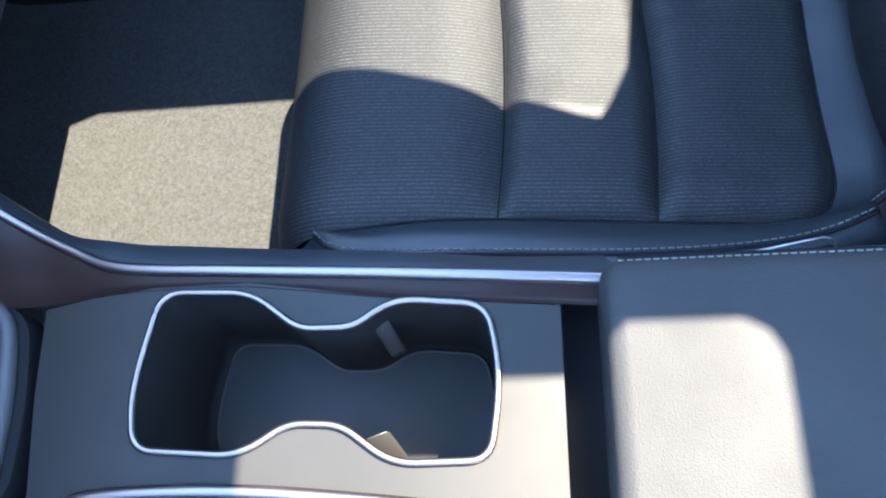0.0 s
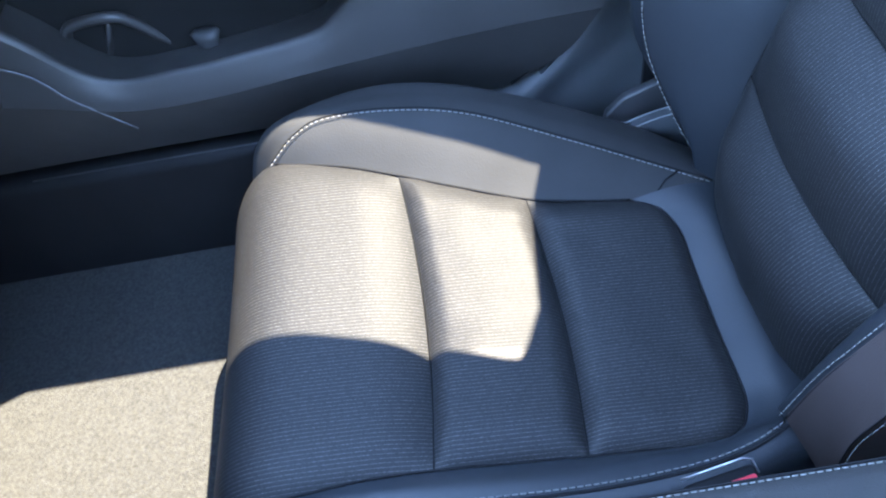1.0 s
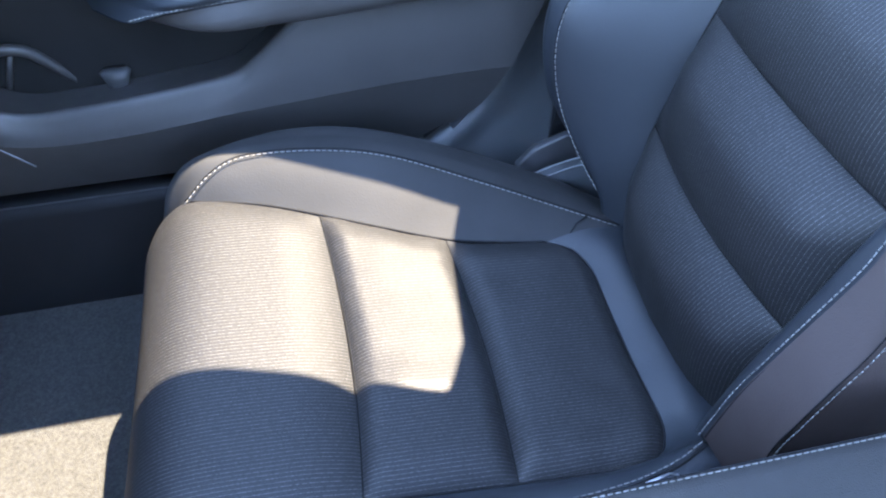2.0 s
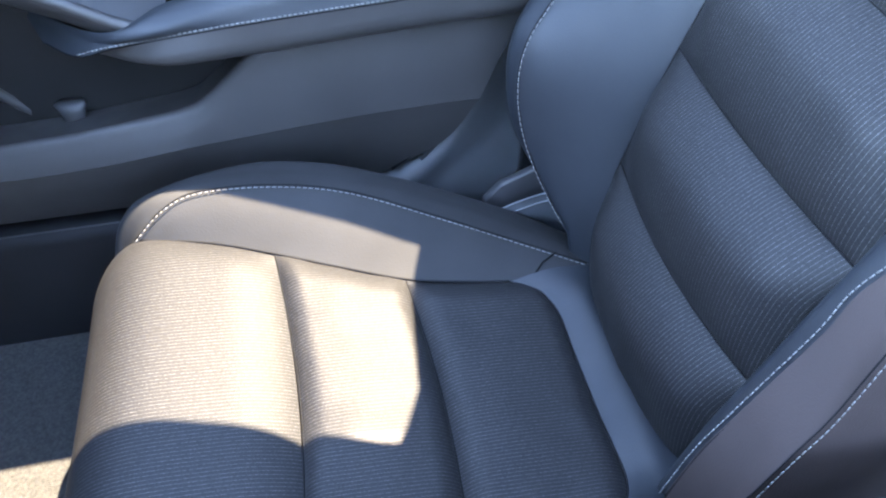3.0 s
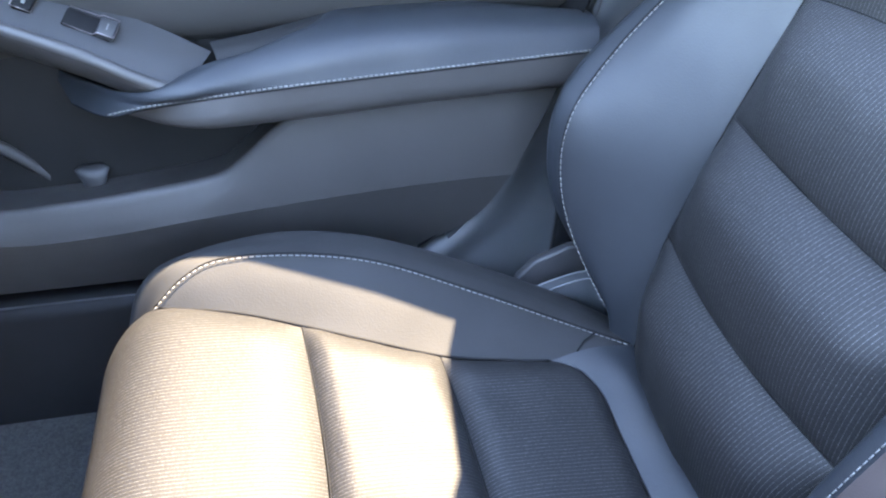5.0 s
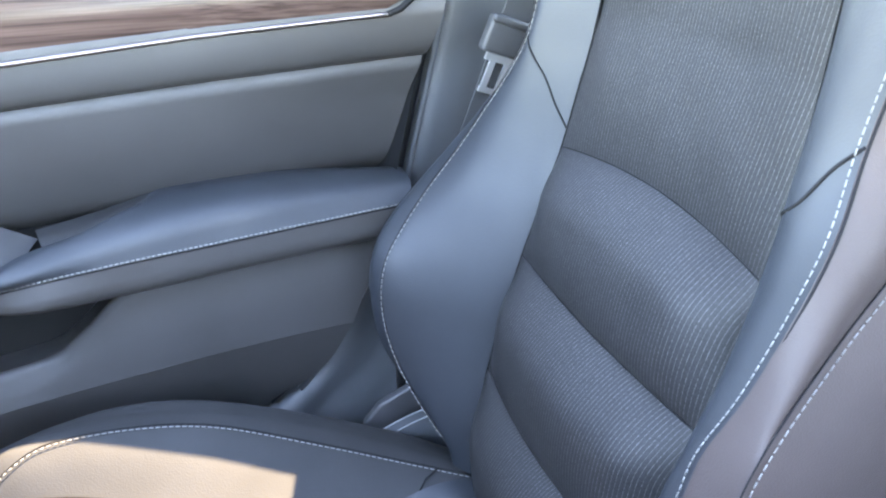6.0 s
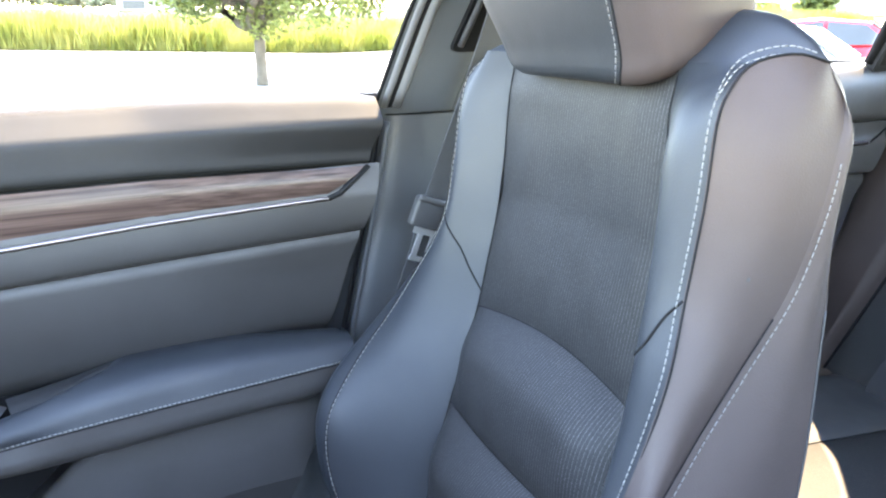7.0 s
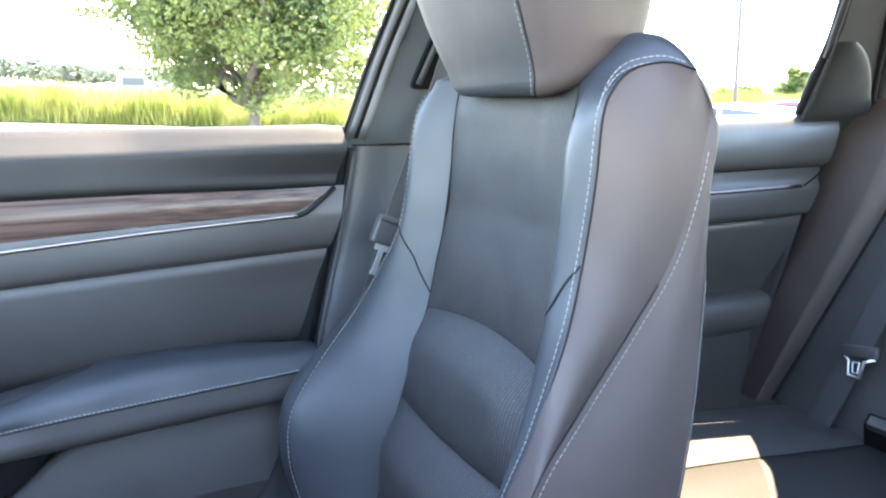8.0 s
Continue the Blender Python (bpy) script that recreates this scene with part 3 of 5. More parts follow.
    edge = tube([M @ Vector(p) for p in ((-0.02, -0.0115, 0.004), (0.006, -0.0118, 0.004), (0.0095, -0.0112, 0.008), (0.0245, -0.011, 0.008), (0.0252, 0, 0.0082), (0.0245, 0.011, 0.008), (0.0095, 0.0112, 0.008), (0.006, 0.0118, 0.004), (-0.02, 0.0115, 0.004))], 0.0007)
    part("bright_edge", edge, CHROME, button)
    mark = block(bmesh.new(), 0.0155, 0.0168, -0.004, 0.004, 0.0074, 0.0079)
    bmesh.ops.transform(mark, matrix=M, verts=mark.verts)
    part("mark", mark, THREAD, button)
    lb = rounded(block(bmesh.new(), -0.008, 0.008, -0.012, 0.012, -0.004, 0.004), 0.0015, 2)
    L = Matrix.Translation((-0.215, 0.748, 0.57)) @ Euler((radians(24), radians(24), radians(-6))).to_matrix().to_4x4()
    bmesh.ops.transform(lb, matrix=L, verts=lb.verts)
    lock = part("lock_button", lb, BLACK, d)
    for y0, y1, x0, x1 in ((0.002, 0.007, -0.003, 0.003), (-0.007, -0.003, -0.0015, 0.0015)):
        m2 = block(bmesh.new(), x0, x1, y0, y1, 0.0036, 0.0044)
        bmesh.ops.transform(m2, matrix=L, verts=m2.verts)
        part("mark", m2, THREAD, lock)
    frame_line = [L @ Vector(p) for p in ((-0.009, -0.013, 0.003), (0.009, -0.013, 0.003), (0.009, 0.013, 0.003), (-0.009, 0.013, 0.003), (-0.009, -0.013, 0.003))]
    part("bright_edge", tube(frame_line, 0.0006), CHROME, lock)
    # map pocket: recessed back and a proud lower panel with a rounded lip
    bk = np.array([[(x, 0.797, z) for z in np.linspace(0.2, 0.56, 12)] for x in np.linspace(F, 0.26, 30)])
    part("pocket_back", sheet(bk), POCKET, d)
    lip = [(-0.6, 0.5), (-0.45, 0.47), (-0.405, 0.44), (-0.35, 0.372), (-0.31, 0.352), (-0.245, 0.353), (-0.184, 0.358), (-0.081, 0.372), (-0.048, 0.39), (0.0, 0.432), (0.025, 0.444), (0.08, 0.452), (0.18, 0.458), (0.306, 0.463)]
    L0 = [(x, 0.796, z - 0.012) for x, z in lip]
    L1 = [(x, 0.748, z - 0.002) for x, z in lip]
    L2 = [(x, 0.737, z) for x, z in lip]
    L3 = [(x, 0.731, z - 0.009) for x, z in lip]
    part("pocket_lip", sheet(loft([L0, L1, L2, L3], 110, 14)), PLASTIC, d)
    crease = [(-0.6, 0.715, 0.4), (-0.42, 0.717, 0.35), (-0.31, 0.72, 0.318), (-0.2, 0.72, 0.318), (-0.08, 0.718, 0.332), (0.02, 0.716, 0.342), (0.1, 0.716, 0.348), (0.19, 0.716, 0.352), (0.259, 0.717, 0.352)]
    mid1 = [tuple((a + b) / 2 + np.array((0, -0.001, 0))) for a, b in zip(curve(crease, 20), curve(L3, 20))]
    low1 = [(-0.6, 0.728, 0.3), (-0.42, 0.728, 0.29), (-0.2, 0.73, 0.28), (0.0, 0.73, 0.285), (0.12, 0.73, 0.29), (0.218, 0.73, 0.285)]
    low2 = [(-0.6, 0.748, 0.228), (-0.42, 0.748, 0.23), (-0.2, 0.748, 0.23), (0.0, 0.748, 0.231), (0.1, 0.748, 0.231), (0.14, 0.748, 0.231)]
    part("pocket_panel", sheet(loft([L3, mid1, crease], 110, 12)), PLASTIC, d)
    part("lower_panel", sheet(loft([crease, low1, low2], 90, 14)), PLASTIC, d)
    part("panel_line", tube(curve([(-0.6, 0.7135, 0.47), (-0.42, 0.7155, 0.41), (-0.37, 0.7175, 0.35), (-0.32, 0.7245, 0.287)], 20), 0.0012), PILLAR, d)
    # bottle ribs in the pocket
    ridge = [(-0.392, 0.808, 0.33), (-0.372, 0.795, 0.388), (-0.355, 0.79, 0.402), (-0.312, 0.789, 0.405), (-0.29, 0.794, 0.39), (-0.25, 0.807, 0.335)]
    part("bottle_holder", tube(ridge, 0.007, sides=8, n=30), PLASTIC, d)
    part("holder_web", tube([(-0.315, 0.792, 0.402), (-0.328, 0.796, 0.37), (-0.342, 0.8, 0.335)], 0.004, sides=8), PLASTIC, d)
    nubl = ring_stack([[(-0.211 + rx * math.cos(a), 0.796 + ry * math.sin(a) - out, z) for a in np.linspace(0, 2 * math.pi, 16, endpoint=False)] for z, rx, ry, out in ((0.31, 0.008, 0.005, 0.011), (0.328, 0.0095, 0.006, 0.012), (0.345, 0.012, 0.007, 0.013), (0.357, 0.0155, 0.007, 0.013), (0.365, 0.019, 0.007, 0.011), (0.367, 0.014, 0.005, 0.006))])
    part("pocket_nub", nubl, HARD, d, "grey clip in the map pocket")
    # pane
    pane = side_plate([(-0.3, 0.8), (0.4, 0.8), (0.5, 1.16), (0.05, 1.16), (-0.2, 1.04)], 0.004)
    bmesh.ops.translate(pane, verts=pane.verts, vec=(0, 0.012, 0))
    part("window_pane", pane, GLASS, d, "clear side window")


door()


def sill():
    lines = [[(x, y, z) for x in np.linspace(-0.95, 1.3, 8)] for y, z in ((0.79, 0.205), (0.752, 0.213), (0.741, 0.2125), (0.734, 0.206), (0.726, 0.16), (0.7, 0.05))]
    setting("trim_sill", sheet(loft(lines, 30, 20), flip=True), SILL, "dark plastic sill plate along the carpet", "sill")
    # pale cord drawn for the light that the sill's edge catches
    setting("trim_sill_edge", tube([(x, 0.7425, 0.2125) for x in np.linspace(-0.5, 0.05, 12)], 0.0013), HARD, "thin pale line drawn for light on the sill plate edge", "trim")


sill()


# ---- the front passenger seat ----
def passenger_seat():
    seat = thing("car_seat", (0.1, 0.4, 0.06), "black front passenger seat with ribbed cloth centre and pale-stitched leatherette bolsters", "car seat")

    # cushion: edges of the cloth and the stitched lines outside them
    far_pts = [(-0.168, 0.582, 0.1), (-0.18, 0.581, 0.18), (-0.183, 0.58, 0.235), (-0.176, 0.577, 0.285), (-0.155, 0.574, 0.32), (-0.125, 0.571, 0.335), (-0.06, 0.555, 0.332), (0, 0.535, 0.324), (0.132, 0.49, 0.303), (0.215, 0.481, 0.291), (0.272, 0.478, 0.285)]
    near_pts = [(-0.18, 0.195, 0.1), (-0.19, 0.194, 0.18), (-0.192, 0.194, 0.235), (-0.185, 0.196, 0.285), (-0.165, 0.2, 0.318), (-0.13, 0.207, 0.331), (-0.06, 0.213, 0.328), (0, 0.215, 0.32), (0.124, 0.213, 0.303), (0.226, 0.211, 0.29), (0.272, 0.211, 0.285)]
    far, near = curve(far_pts, 400), curve(near_pts, 400)
    stitch_far = [(-0.135, 0.572, 0.335), (-0.107, 0.597, 0.348), (-0.07, 0.613, 0.353), (0.006, 0.608, 0.353), (0.084, 0.588, 0.347), (0.179, 0.549, 0.325), (0.262, 0.516, 0.301), (0.322, 0.488, 0.287)]
    stitch_near = [(-0.146, 0.204, 0.331), (-0.132, 0.192, 0.336), (-0.104, 0.185, 0.336), (-0.016, 0.181, 0.336), (0.111, 0.176, 0.334), (0.194, 0.18, 0.33), (0.245, 0.19, 0.328), (0.283, 0.205, 0.33)]

    def nearer(points, k):
        """Lift a line inwards and up by the share k[i] of its distance to the cabin's middle."""
        mid = np.array((0.0, -0.03, 0.87))
        return [tuple(np.array(p) + (mid - np.array(p)) * w) for p, w in zip(points, k)]

    stitch_far = nearer(stitch_far, (0, 0.015, 0.022, 0.018, 0.01, 0.004, 0, 0))

    def at_x(line, x):
        top = line[np.argmax(line[:, 2] > 0.3):]
        return np.array([x, np.interp(x, top[:, 0], top[:, 1]), np.interp(x, top[:, 0], top[:, 2])])

    def seam_x(x0, u):
        return x0 + 0.009 * math.sin(math.pi * min(1, max(0, u)))

    def pillow(a, u, ka, ku):
        return ease(ka * min(a, 1 - a)) * ease(ku * min(u, 1 - u))

    def ease(t):
        return math.sin(0.5 * math.pi * min(1.0, max(0.0, t))) ** 0.75

    def cloth_panel(name, x0, x1, height, rear=False):
        na, nb = 36, 70
        g = np.zeros((na, nb, 3))
        for j, u in enumerate(np.linspace(0, 1, nb)):
            a0 = seam_x(x0, u)
            if rear:
                k = max(0.0, (abs(2 * u - 1) - 0.6) / 0.4)
                a1 = x1 - 0.042 * (1 - math.sqrt(max(0.0, 1 - k * k)))
            else:
                a1 = seam_x(x1, u)
            for i, a in enumerate(np.linspace(0, 1, na)):
                x = a0 + (a1 - a0) * a
                p = at_x(near, x) * (1 - u) + at_x(far, x) * u
                p[2] += height * pillow(a, u, 6.0, 8) + 0.004 * math.sin(math.pi * a) * math.sin(math.pi * u)
                p[2] -= 0.012 * math.sin(math.pi * u)
                p[2] += 0.0012 * noise.noise(Vector((x * 30, u * 8, 3.0)))
                # short puckers pulled in by the seams
                p[2] += 0.0016 * noise.noise(Vector((x * 9, u * 26, 5.0))) * math.exp(-min(a, 1 - a) * 9) * min(1, 12 * min(a, 1 - a))
                g[i, j] = p
        part(name, cloth(g, flip=True), CLOTH, seat)
        return g

    # front panel, rolled over the cushion's edge
    fa, fb = far[:int(np.argmax(far[:, 0] > 0.0)) + 1], near[:int(np.argmax(near[:, 0] > 0.0)) + 1]
    fa = curve(np.vstack([fa[:-8:6], [at_x(far, 0.0)]]), 60)
    fb = curve(np.vstack([fb[:-8:6], [at_x(near, 0.0)]]), 60)
    g = np.zeros((60, 70, 3))
    for i in range(60):
        for j, u in enumerate(np.linspace(0, 1, 70)):
            p = fb[i] * (1 - u) + fa[i] * u
            w = i / 59
            p[0] += 0.009 * math.sin(math.pi * u) * w ** 2
            g[i, j] = p
    amount = np.array([[0.011 * ease(7.0 * (1 - i / 59)) * ease(8 * min(u, 1 - u)) - 0.012 * math.sin(math.pi * u) * max(0, (i / 59 - 0.45) / 0.55) for u in np.linspace(0, 1, 70)] for i in range(60)])
    g = puff(g, amount)
    part("cushion_front_panel", cloth(g, flip=True), CLOTH, seat)
    cloth_panel("cushion_middle_panel", 0.0, 0.126, 0.013)
    rear_grid = cloth_panel("cushion_rear_panel", 0.126, 0.274, 0.013, True)
    rear_edge = [tuple(p) for p in rear_grid[-1][::3]] + [tuple(rear_grid[-1][-1])]
    for x0 in (0.0, 0.126):
        line = []
        for u in np.linspace(0, 1, 50):
            x = seam_x(x0, u)
            p = at_x(near, x) * (1 - u) + at_x(far, x) * u
            line.append((p[0], p[1], p[2] - 0.012 * math.sin(math.pi * u) + 0.001))
        part("seam", tube(line, 0.0006), SEAM, seat)

    # leatherette round the cloth
    in_far = [tuple(at_x(far, x)) for x in (-0.13, -0.06, 0, 0.06, 0.13, 0.2, 0.232)]
    crown = [tuple(0.45 * np.array(a) + 0.55 * np.array(b) + np.array((0, -0.001, 0.0025)) * min(1, 0.35 * k)) for k, (a, b) in enumerate(zip(curve(in_far, 12), curve(stitch_far, 12)))]
    part("cushion_outer_bolster", sheet(loft([in_far, crown, stitch_far], 70, 14)), BOLSTER_LIT, seat)
    out_far = [(-0.177, 0.578, 0.26), (-0.155, 0.618, 0.308), (-0.098, 0.65, 0.321), (-0.025, 0.666, 0.325), (0.047, 0.66, 0.322), (0.116, 0.648, 0.307), (0.196, 0.622, 0.288), (0.276, 0.598, 0.262), (0.33, 0.575, 0.242)]
    shoulder = [(-0.15, 0.574, 0.311), (-0.128, 0.606, 0.35), (-0.088, 0.628, 0.354), (0.0, 0.633, 0.352), (0.086, 0.615, 0.345), (0.184, 0.583, 0.322), (0.268, 0.553, 0.294), (0.326, 0.525, 0.275)]
    shoulder = nearer(shoulder, (0, 0.01, 0.014, 0.012, 0.008, 0.003, 0, 0))
    out_far = nearer(out_far, (0, 0.006, 0.01, 0.01, 0.008, 0.004, 0, 0, 0))
    low_far = [(-0.172, 0.582, 0.1), (-0.1, 0.665, 0.12), (0.05, 0.675, 0.12), (0.2, 0.64, 0.12), (0.33, 0.6, 0.12)]
    part("cushion_outer_side", sheet(loft([stitch_far, shoulder, out_far, low_far], 70, 26)), BOLSTER_LIT, seat)
    in_near = [tuple(at_x(near, x)) for x in (-0.138, -0.06, 0, 0.06, 0.13, 0.2, 0.232)]
    crown = [tuple(0.45 * np.array(a) + 0.55 * np.array(b) + np.array((0, 0.002, 0.004))) for a, b in zip(curve(in_near, 12), curve(stitch_near, 12))]
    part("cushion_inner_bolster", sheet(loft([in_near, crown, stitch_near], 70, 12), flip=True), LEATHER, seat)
    out_near = [(-0.182, 0.19, 0.28), (-0.12, 0.166, 0.315), (0.0, 0.162, 0.32), (0.1, 0.157, 0.318), (0.2, 0.16, 0.315), (0.3, 0.18, 0.3)]
    low_near = [(-0.18, 0.193, 0.1), (-0.12, 0.157, 0.12), (0.1, 0.152, 0.12), (0.3, 0.165, 0.12)]
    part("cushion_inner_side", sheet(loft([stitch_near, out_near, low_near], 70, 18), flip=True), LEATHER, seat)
    # strip behind the cloth, up to the foot of the back
    foot = [(0.288, 0.205, 0.325), (0.318, 0.235, 0.292), (0.336, 0.3, 0.284), (0.34, 0.4, 0.282), (0.334, 0.47, 0.283), (0.322, 0.488, 0.287)]
    first, last = near[-1] * 0 + at_x(near, 0.232), at_x(far, 0.232)
    mid = [tuple(0.5 * np.array(a) + 0.5 * np.array(b) + np.array((0, 0, 0.007))) for a, b in zip(curve(rear_edge, 16), curve(foot, 16))]
    part("cushion_rear_strip", sheet(loft([rear_edge, mid, foot], 50, 14), flip=True), LEATHER, seat)
    part("seam", tube([(x, y, z + 0.001) for x, y, z in curve(rear_edge, 60)], 0.0009), SEAM, seat)
    part("seam", tube([(x, y, z + 0.0012) for x, y, z in curve(in_far, 60)], 0.0012), SEAM, seat)
    part("seam", tube([(x, y, z + 0.0012) for x, y, z in curve(in_near, 60)], 0.0012), SEAM, seat)
    part("seam", tube([(0.256, 0.478, 0.2885), (0.272, 0.492, 0.2975), (0.29, 0.503, 0.2965)], 0.0009), SEAM, seat)
    part("seam", tube([(0.232, 0.2115, 0.291), (0.25, 0.208, 0.31), (0.272, 0.2, 0.331)], 0.0011), SEAM, seat)
    part("stitching", stitches([(x, y - 0.003, z + 0.0004) for x, y, z in stitch_far]), THREAD, seat, "pale grey thread stitching")
    part("seam", tube([(x, y + 0.0012, z + 0.0002) for x, y, z in curve(stitch_far, 80)], 0.0011), SEAM, seat)
    part("stitching", stitches([(x, y + 0.003, z + 0.0006) for x, y, z in stitch_near]), THREAD, seat, "pale grey thread stitching")
    part("seam", tube([(x, y - 0.001, z + 0.0004) for x, y, z in curve(stitch_near, 80)], 0.0017), SEAM, seat)

    # back: profile of its front, then cloth panels with arched seams
    prof_z = [0.27, 0.285, 0.4, 0.525, 0.63, 0.75, 0.85, 0.9]
    prof_x = [0.325, 0.327, 0.343, 0.377, 0.414, 0.441, 0.45, 0.463]
    px = lambda z: float(np.interp(z, prof_z, prof_x))
    near_y = lambda z: float(np.interp(z, [0.28, 0.4, 0.53, 0.63, 0.75, 0.85, 0.9], [0.24, 0.238, 0.238, 0.254, 0.27, 0.278, 0.282]))
    far_y = lambda z: float(np.interp(z, [0.28, 0.4, 0.53, 0.63, 0.75, 0.9], [0.485, 0.508, 0.51, 0.513, 0.511, 0.512]))

    def bow(z):
        return float(np.interp(z, [0.28, 0.5, 0.64, 0.75], [-0.012, -0.01, 0.006, 0.012]))

    def arch(level, u):
        z, h = level
        return z + h * math.sin(math.pi * u) ** 0.8

    levels = [(0.272, 0.0), (0.408, -0.002), (0.529, 0.0), (0.63, 0.011), (0.885, 0.0)]
    names = ["lumbar_panel", "lower_back_panel", "middle_back_panel", "upper_back_panel"]
    for name, lo, hi in zip(names, levels, levels[1:]):
        na, nb = 34, 60
        g = np.zeros((na, nb, 3))
        tall = hi[0] - lo[0] > 0.2
        for j, u in enumerate(np.linspace(0, 1, nb)):
            z0, z1 = arch(lo, u), arch(hi, u)
            for i, a in enumerate(np.linspace(0, 1, na)):
                z = z0 + (z1 - z0) * a
                k = 9 if tall else 4.5
                lift = (0.007 * ease(k * 0.5 * a) * ease(30 * (1 - a)) if tall else 0.028 * ease(1.3 * a) * ease(2.6 * (1 - a))) * ease(5 * min(u, 1 - u))
                lift += 0.0012 * noise.noise(Vector((z * 25, u * 7, 1.0)))
                dish = bow(z) * math.sin(math.pi * u)
                g[i, j] = (px(z) - lift + dish, near_y(z) * (1 - u) + far_y(z) * u, z)
        part(name, cloth(g, flip=True), CLOTH, seat)
        if name != "lumbar_panel":
            line = [(px(arch(lo, u)) + bow(arch(lo, u)) * math.sin(math.pi * u) - 0.0004, near_y(arch(lo, u)) * (1 - u) + far_y(arch(lo, u)) * u, arch(lo, u)) for u in np.linspace(0, 1, 40)]
            part("seam", tube(line, 0.0006), SEAM, seat)

    def edge(side, zs):
        return [(px(z), side(z), z) for z in zs]

    # outer side of the back
    st_f = [(0.322, 0.513, 0.285), (0.292, 0.545, 0.338), (0.27, 0.576, 0.395), (0.262, 0.589, 0.45), (0.268, 0.594, 0.495), (0.29, 0.606, 0.525), (0.32, 0.614, 0.56), (0.352, 0.612, 0.6), (0.373, 0.602, 0.637), (0.394, 0.579, 0.689), (0.404, 0.566, 0.727), (0.413, 0.563, 0.785), (0.42, 0.563, 0.83), (0.432, 0.565, 0.863), (0.455, 0.55, 0.888)]
    in_f = edge(far_y, (0.285, 0.34, 0.39, 0.44, 0.48, 0.515, 0.55, 0.59, 0.63, 0.685, 0.725, 0.785, 0.83, 0.863, 0.885))
    bulge = [tuple(0.5 * np.array(a) + 0.5 * np.array(b) + np.array((-0.015, 0.012, 0))) for a, b in zip(curve(in_f, 14), curve(st_f, 14))]
    outer_grid = loft([in_f, bulge, st_f], 90, 16)
    keep = np.sin(np.pi * np.linspace(0, 1, 16))[None, :, None]
    for _ in range(40):
        soft = outer_grid.copy()
        soft[1:-1] = (outer_grid[:-2] + outer_grid[2:]) / 2
        outer_grid = outer_grid + (soft - outer_grid) * 0.5 * keep
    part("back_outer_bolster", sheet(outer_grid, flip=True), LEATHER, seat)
    # a soft welt outside the stitched line
    welt = np.interp(np.arange(len(st_f)), [0, 2, 5, 7, 9, 14], [0.2, 0.9, 0.9, 0.5, 0.05, 0.0])
    side_f = [(x + 0.03 - 0.034 * w, y + 0.026 + 0.006 * w, z) for (x, y, z), w in zip(st_f, welt)]
    rear_f = [(x + 0.1, y + 0.005 + 0.015 * w, z - 0.004) for (x, y, z), w in zip(st_f, welt)]
    part("back_outer_side", sheet(loft([st_f, side_f, rear_f], 90, 14), flip=True), LEATHER, seat)
    part("stitching", stitches([(x - 0.001, y - 0.003, z) for x, y, z in st_f], lift=(-0.001, 0, 0)), THREAD, seat, "pale grey thread stitching")
    part("seam", tube([(x - 0.0006, y + 0.001, z) for x, y, z in curve(st_f, 90)], 0.0012), SEAM, seat)
    part("seam", tube([(x - 0.0012, y, z) for x, y, z in curve(in_f, 90)], 0.0006), SEAM, seat)
    # inner side, towards the console
    st_n = [(0.275, 0.206, 0.338), (0.286, 0.205, 0.4), (0.301, 0.205, 0.44), (0.317, 0.205, 0.48), (0.335, 0.205, 0.525), (0.345, 0.206, 0.558), (0.362, 0.197, 0.609), (0.389, 0.195, 0.686), (0.411, 0.208, 0.738), (0.421, 0.208, 0.8), (0.427, 0.209, 0.852), (0.438, 0.211, 0.873), (0.456, 0.212, 0.887), (0.482, 0.204, 0.892), (0.506, 0.198, 0.886)]
    in_n = edge(near_y, (0.29, 0.36, 0.41, 0.46, 0.51, 0.55, 0.605, 0.685, 0.738, 0.79, 0.83, 0.85, 0.866, 0.878, 0.885))
    bulge = [tuple(0.5 * np.array(a) + 0.5 * np.array(b) + np.array((-0.017, 0.002, 0))) for a, b in zip(curve(in_n, 16), curve(st_n, 16))]
    inner_grid = loft([in_n, bulge, st_n], 90, 16)
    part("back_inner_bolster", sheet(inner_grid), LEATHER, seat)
    st_2 = [(0.3, 0.162, 0.3), (0.29, 0.16, 0.39), (0.298, 0.16, 0.43), (0.311, 0.162, 0.464), (0.325, 0.164, 0.5), (0.346, 0.17, 0.575), (0.402, 0.186, 0.632), (0.446, 0.191, 0.682), (0.481, 0.187, 0.738), (0.497, 0.182, 0.795), (0.507, 0.184, 0.832), (0.514, 0.188, 0.85), (0.513, 0.193, 0.87), (0.506, 0.198, 0.886)]
    mid = [tuple(0.5 * np.array(a) + 0.5 * np.array(b) + np.array((0.0, -0.008, 0))) for a, b in zip(curve(st_n, 16), curve(st_2, 16))]
    mid[0], mid[-1] = tuple(0.5 * (np.array(st_n[0]) + np.array(st_2[0]))), st_n[-1]
    part("back_side_panel", sheet(loft([st_n, mid, st_2], 90, 14)), WARM_SIDE, seat)
    rim = [(0.38, 0.165, 0.2), (0.427, 0.16, 0.36), (0.457, 0.163, 0.45), (0.481, 0.168, 0.53), (0.502, 0.176, 0.62), (0.515, 0.185, 0.72), (0.52, 0.189, 0.79), (0.522, 0.19, 0.83), (0.521, 0.191, 0.853), (0.516, 0.194, 0.872), (0.506, 0.198, 0.886)]
    mid = [tuple(0.5 * np.array(a) + 0.5 * np.array(b) + np.array((0.0, -0.006, 0))) for a, b in zip(curve(st_2, 16), curve(rim, 16))]
    mid[-1] = st_2[-1]
    part("back_rear_panel", sheet(loft([st_2, mid, rim], 90, 14)), WARM_SIDE, seat)
